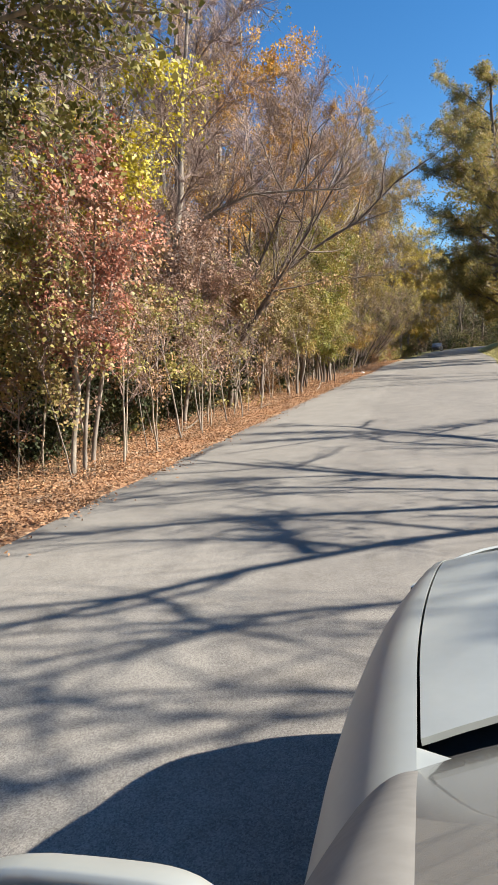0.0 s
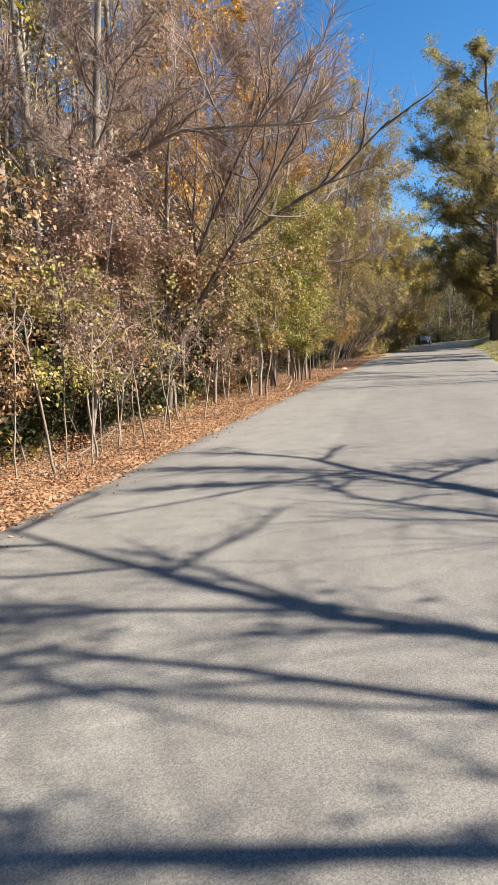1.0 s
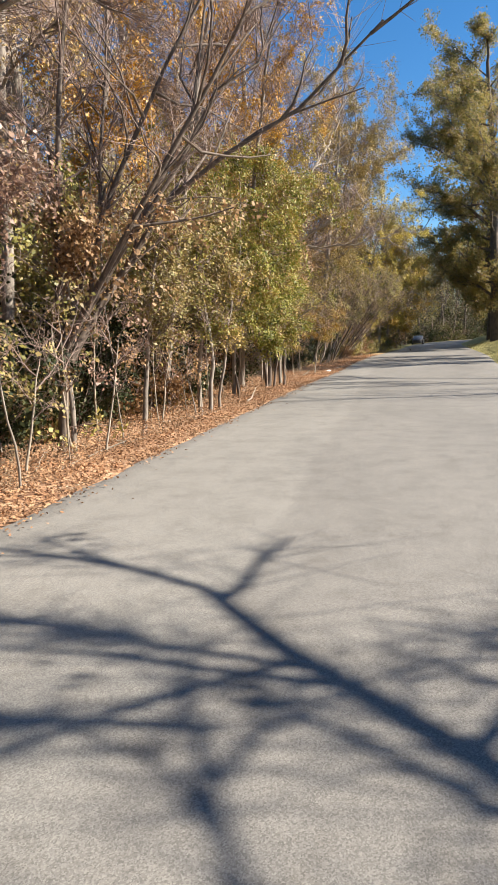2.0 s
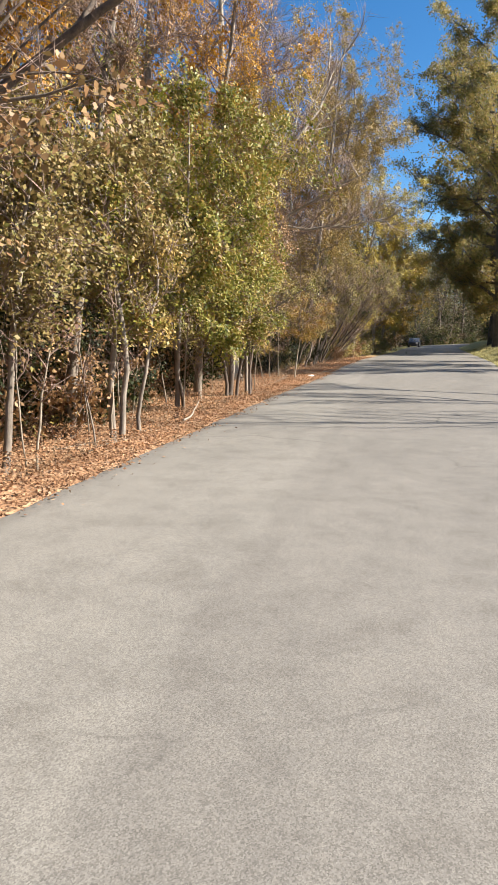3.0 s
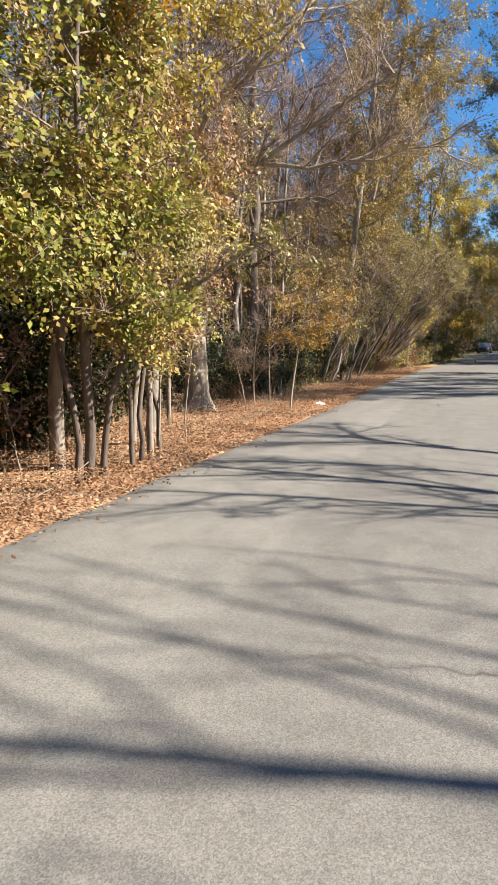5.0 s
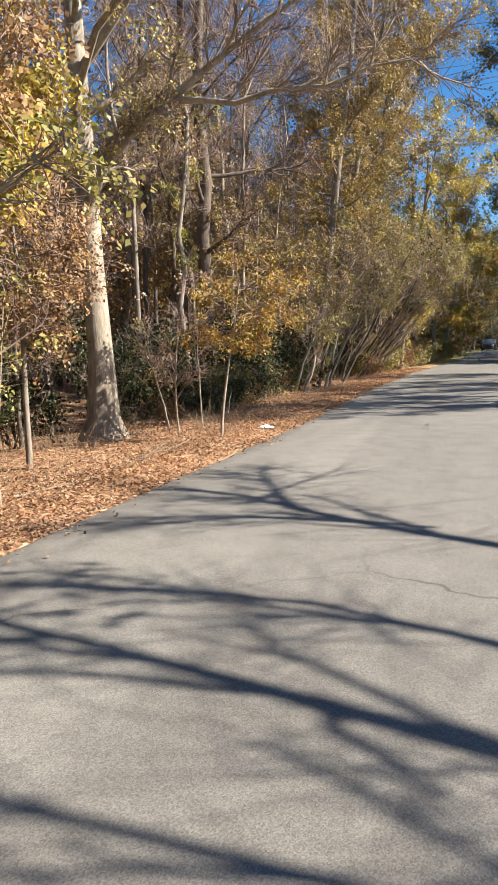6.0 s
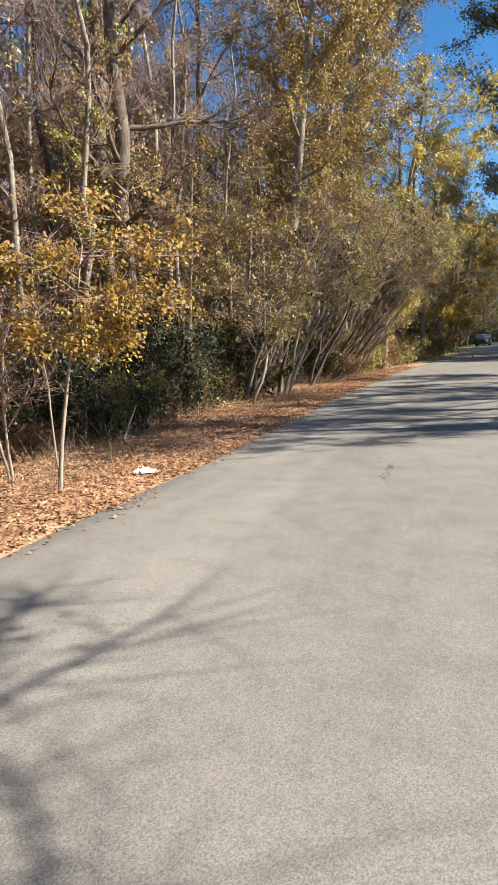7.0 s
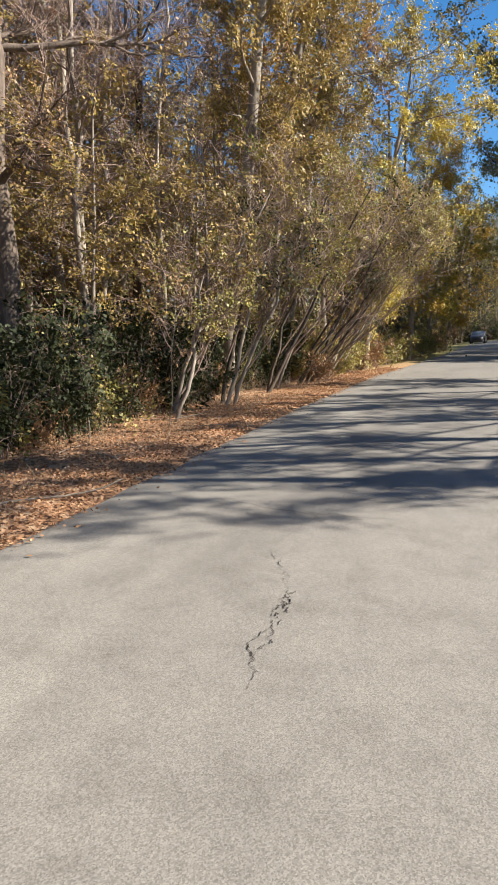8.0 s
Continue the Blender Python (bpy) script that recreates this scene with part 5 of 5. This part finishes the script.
def car_box(name, lo, hi, mat, parent, label="", bevel=0.015):
    bm = bmesh.new()
    bmesh.ops.create_cube(bm, size=1)
    for v in bm.verts:
        v.co = Vector([lo[i] + (v.co[i] + 0.5) * (hi[i] - lo[i]) for i in range(3)])
    bmesh.ops.bevel(bm, geom=bm.edges[:], offset=bevel, segments=2, affect="EDGES")
    return part(name, bm, mat, parent, label)


def wheel(parent, x, y, sign):
    hub = None
    for nm, r0, r1, w, mat in (("wheel", 0.22, 0.325, 0.2, RUBBER), ("rim", 0.0, 0.22, 0.17, ALLOY)):
        bm = bmesh.new()
        prof = [(r0, -w / 2), (r1 - 0.02, -w / 2), (r1, -w / 2 + 0.03), (r1, w / 2 - 0.03), (r1 - 0.02, w / 2), (r0, w / 2)]
        n = 36
        rings = []
        for i in range(n):
            a = 2 * math.pi * i / n
            rings.append([bm.verts.new((x + q, y + max(r, 0.01) * math.cos(a), 0.337 + max(r, 0.01) * math.sin(a))) for r, q in prof])
        for i in range(n):
            for j in range(len(prof) - 1):
                bm.faces.new((rings[i][j], rings[(i + 1) % n][j], rings[(i + 1) % n][j + 1], rings[i][j + 1]))
        ob = part(nm, bm, mat, hub or parent, "black rubber tyre" if nm == "wheel" else "silver alloy rim")
        hub = hub or ob


def mirror(parent, sign, tone):
    """Rounded mirror housing open to the rear, with the glass set into it."""
    cx, cy, cz = CX - sign * 1.01, 0.518, 0.948
    bm = bmesh.new()
    nu, nv = 40, 10
    rings = []
    for j in range(nv + 1):
        v = j / nv
        k = math.sqrt(max(0.0, 1 - (0.97 * v) ** 2.4))
        y = cy - 0.055 + 0.062 * v
        ring = []
        for i in range(nu):
            a = 2 * math.pi * i / nu
            c, s = math.cos(a), math.sin(a)
            e = 0.62
            ring.append(bm.verts.new((cx + 0.155 * k * math.copysign(abs(c) ** e, c), y, cz + 0.088 * k * math.copysign(abs(s) ** e, s) + 0.015 * math.copysign(c, c) * sign)))
        rings.append(ring)
    for j in range(nv):
        for i in range(nu):
            bm.faces.new((rings[j][i], rings[j][(i + 1) % nu], rings[j + 1][(i + 1) % nu], rings[j + 1][i]))
    bm.faces.new(rings[-1])
    house = part("side_mirror", bm, PAINT, parent, tone + " door mirror housing")
    sm = house.modifiers.new("thickness", "SOLIDIFY")
    sm.thickness, sm.offset = 0.022, -1
    bm = bmesh.new()
    ring = []
    for i in range(nu):
        a = 2 * math.pi * i / nu
        c, s = math.cos(a), math.sin(a)
        ring.append(bm.verts.new((cx + 0.14 * math.copysign(abs(c) ** 0.62, c), cy - 0.035, cz + 0.074 * math.copysign(abs(s) ** 0.62, s) + 0.015 * c * sign)))
    bm.faces.new(ring)
    ext = bmesh.ops.extrude_face_region(bm, geom=bm.faces[:])
    bmesh.ops.translate(bm, vec=(0, 0.008, 0), verts=[g for g in ext["geom"] if isinstance(g, bmesh.types.BMVert)])
    part("mirror_glass", bm, MIRROR, house, "dark mirror glass", smooth=False)
    car_box("mirror_arm", (cx + sign * 0.1 - 0.07, cy - 0.02, cz - 0.075), (cx + sign * 0.1 + 0.09, cy + 0.06, cz - 0.03), BLACK, house)


def car(at, label, tone):
    ob = thing("car", at, label, "car")
    panel("hood", hood, 28, 26, PAINT, ob, tone + " hood")
    for sign in (-1, 1):
        panel("fender", side_panel(sign, 0.52, 2.28, 1.50), 40, 24, PAINT, ob, "", 0.003)
        panel("door", side_panel(sign, 0.512, -0.60, None), 16, 20, PAINT, ob, "", 0.003)
        panel("door", side_panel(sign, -0.608, -1.35, None), 12, 20, PAINT, ob)
        panel("rear_fender", side_panel(sign, -1.358, -2.48, -1.62), 30, 20, PAINT, ob)
        def corner(u, v, sign=sign):
            y = 0.79 - 0.1 * v
            inward = 0.012 + 0.075 * min(1.0, v * 3.0)
            return CX + sign * (HOOD_HALF + 0.008 - inward * u), y, shoulder(y) - 0.006 - 0.003 * u
        panel("fender_corner", corner, 8, 12, PAINT, ob, "", 0.003)
        def pillar(u, v, sign=sign):
            p = Vector(windshield(0.5 + sign * 0.5, v))
            return p.x + sign * (0.092 * u - 0.05), p.y - 0.03 * u, p.z + 0.008 + 0.014 * math.sin(math.pi * u) - 0.03 * u * u
        panel("pillar", pillar, 10, 40, TRIM, ob, "dull grey windshield pillar", 0.003)
        def side_glass(u, v, sign=sign):
            y = 0.60 - 0.62 * v - u * (1.98 - 0.4 * v)
            return CX + sign * (0.775 - 0.02 * v), y, 0.985 + 0.385 * v
        panel("side_window", side_glass, 12, 6, GLASS, ob, "dark side window", 0.006)
        def rail(u, v, sign=sign):
            a = v * math.pi
            return CX + sign * (0.747 + 0.022 * math.sin(a)), -0.08 - 1.4 * u, 1.378 + 0.018 * math.cos(a) + 0.02 * math.sin(math.pi * u)
        panel("roof_rail", rail, 12, 6, PAINT, ob)
        for y in (1.50, -1.62):
            wheel(ob, CX + sign * 0.76, y, sign)
        mirror(ob, -sign, tone)
        def lamp(u, v, sign=sign):
            p = side_panel(sign, 2.0, 2.285, None)(u, 0.18 + 0.3 * v)
            return p[0] + sign * 0.004, p[1], p[2]
        panel("headlight", lamp, 8, 8, LENS, ob, "clear headlight", 0.003)
        def tail(u, v, sign=sign):
            p = side_panel(sign, -2.25, -2.485, None)(u, 0.15 + 0.3 * v)
            return p[0] + sign * 0.006, p[1] - 0.004, p[2]
        panel("tail_light", tail, 6, 6, RED_LENS, ob, "red tail light")
        def handle_at(y):
            return side_panel(sign, y, y - 0.16, None)(0, 0.42)
        for y in (-0.35, -1.15):
            hx, hy, hz = handle_at(y)
            car_box("door_handle", (hx - 0.02, hy - 0.17, hz - 0.015), (hx + 0.02, hy, hz + 0.015), PAINT, ob, "", 0.008)
    panel("windshield", windshield, 64, 40, GLASS, ob, "windshield reflecting the woods", 0.006)
    panel("roof", roof, 20, 12, PAINT, ob)
    panel("rear_window", rear_glass, 16, 8, GLASS, ob, "dark rear window", 0.006)
    panel("trunk_lid", trunk_lid, 16, 8, PAINT, ob)
    def cowl(u, v):
        s = 2 * u - 1
        y = 0.69 + 0.2 * (1 - s * s) + 0.16 * v
        return CX + s * (HOOD_HALF - 0.01), y, 0.945 + 0.045 * (1 - s * s) - 0.03 * math.sin(math.pi * v)
    panel("cowl", cowl, 24, 4, BLACK, ob, "black windshield cowl")
    for sx in (0.16, 0.7):
        bm = bmesh.new()
        bmesh.ops.create_cone(bm, cap_ends=True, segments=8, radius1=0.008, radius2=0.006, depth=0.56, matrix=pose(sx + 0.3, 0.905 + (0.02 if sx > 0.5 else 0.0), 1.035, 0, 86, 12 if sx < 0.5 else -8))
        part("wiper", bm, BLACK, ob, "black wiper blade")
    def nose(u, v):
        s = 2 * u - 1
        y = 2.30 + 0.13 * (1 - s * s) + 0.08 * math.sin(math.pi * min(1, v * 1.1)) - 0.3 * abs(s) ** 5
        return CX + s * (0.73 + 0.04 * v), y, 0.74 - 0.52 * v + 0.04 * (1 - s * s)
    panel("front_bumper", nose, 24, 14, PAINT, ob)
    def grille(u, v):
        s = 2 * u - 1
        p = nose(0.5 + s * 0.28, 0.25 + 0.3 * v)
        return p[0], p[1] + 0.008, p[2]
    panel("grille", grille, 12, 6, BLACK, ob, "black grille")
    def tail_end(u, v):
        s = 2 * u - 1
        return CX + s * 0.79, -2.46 - 0.1 * (1 - s * s) - 0.07 * math.sin(math.pi * v) + 0.14 * abs(s) ** 6, 0.96 - 0.72 * v
    panel("rear_bumper", tail_end, 24, 14, PAINT, ob)
    car_box("underbody", (CX - 0.74, -2.2, 0.2), (CX + 0.74, 2.2, 0.42), BLACK, ob, "", 0.04)
    for sx in (0.38, 1.02):
        car_box("seat", (sx - 0.25, -1.0, 0.42), (sx + 0.25, -0.3, 1.05), BLACK, ob, "dark seat", 0.06)
    car_box("dashboard", (CX - 0.66, 0.05, 0.7), (CX + 0.66, 0.72, 0.93), BLACK, ob, "dark dashboard", 0.05)
    car_box("engine", (CX - 0.6, 0.95, 0.42), (CX + 0.6, 2.1, 0.78), BLACK, ob, "", 0.05)
    return ob


car(pose(0, 0, 0.012), "silver sedan standing on the asphalt road", "pale silver")


def cowl_leaf(x, y, z, a):
    bm = bmesh.new()
    v = [bm.verts.new(p) for p in ((0, -0.03, 0), (0.014, -0.005, 0.006), (0.006, 0.03, 0.002), (-0.008, 0.02, 0.004), (-0.014, -0.008, 0.006))]
    bm.faces.new(v)
    ob = part("fallen_leaf", bm, LEAF["gold"], None)
    ob.matrix_world = pose(x, y, z, 30, 20, a)
    s = ob.modifiers.new("thickness", "SOLIDIFY")
    s.thickness = 0.001
    tagged(ob, "dry yellow leaf caught beside the windshield", "leaf")


for x, y, z, a in ((0.10, 0.81, 0.962, 20), (0.15, 0.835, 0.966, 80), (0.24, 0.87, 0.976, 140), (0.31, 0.893, 0.98, 10)):
    cowl_leaf(x, y, z, a)


# a dark car far down the road
PAINT = plain("black_paint", (0.025, 0.025, 0.028), 0.5, 0.0, 0.1, 0.02)
car(pose(4.5, 119.0, 0.012, 0, 0, 174), "dark car far away on the road", "black")
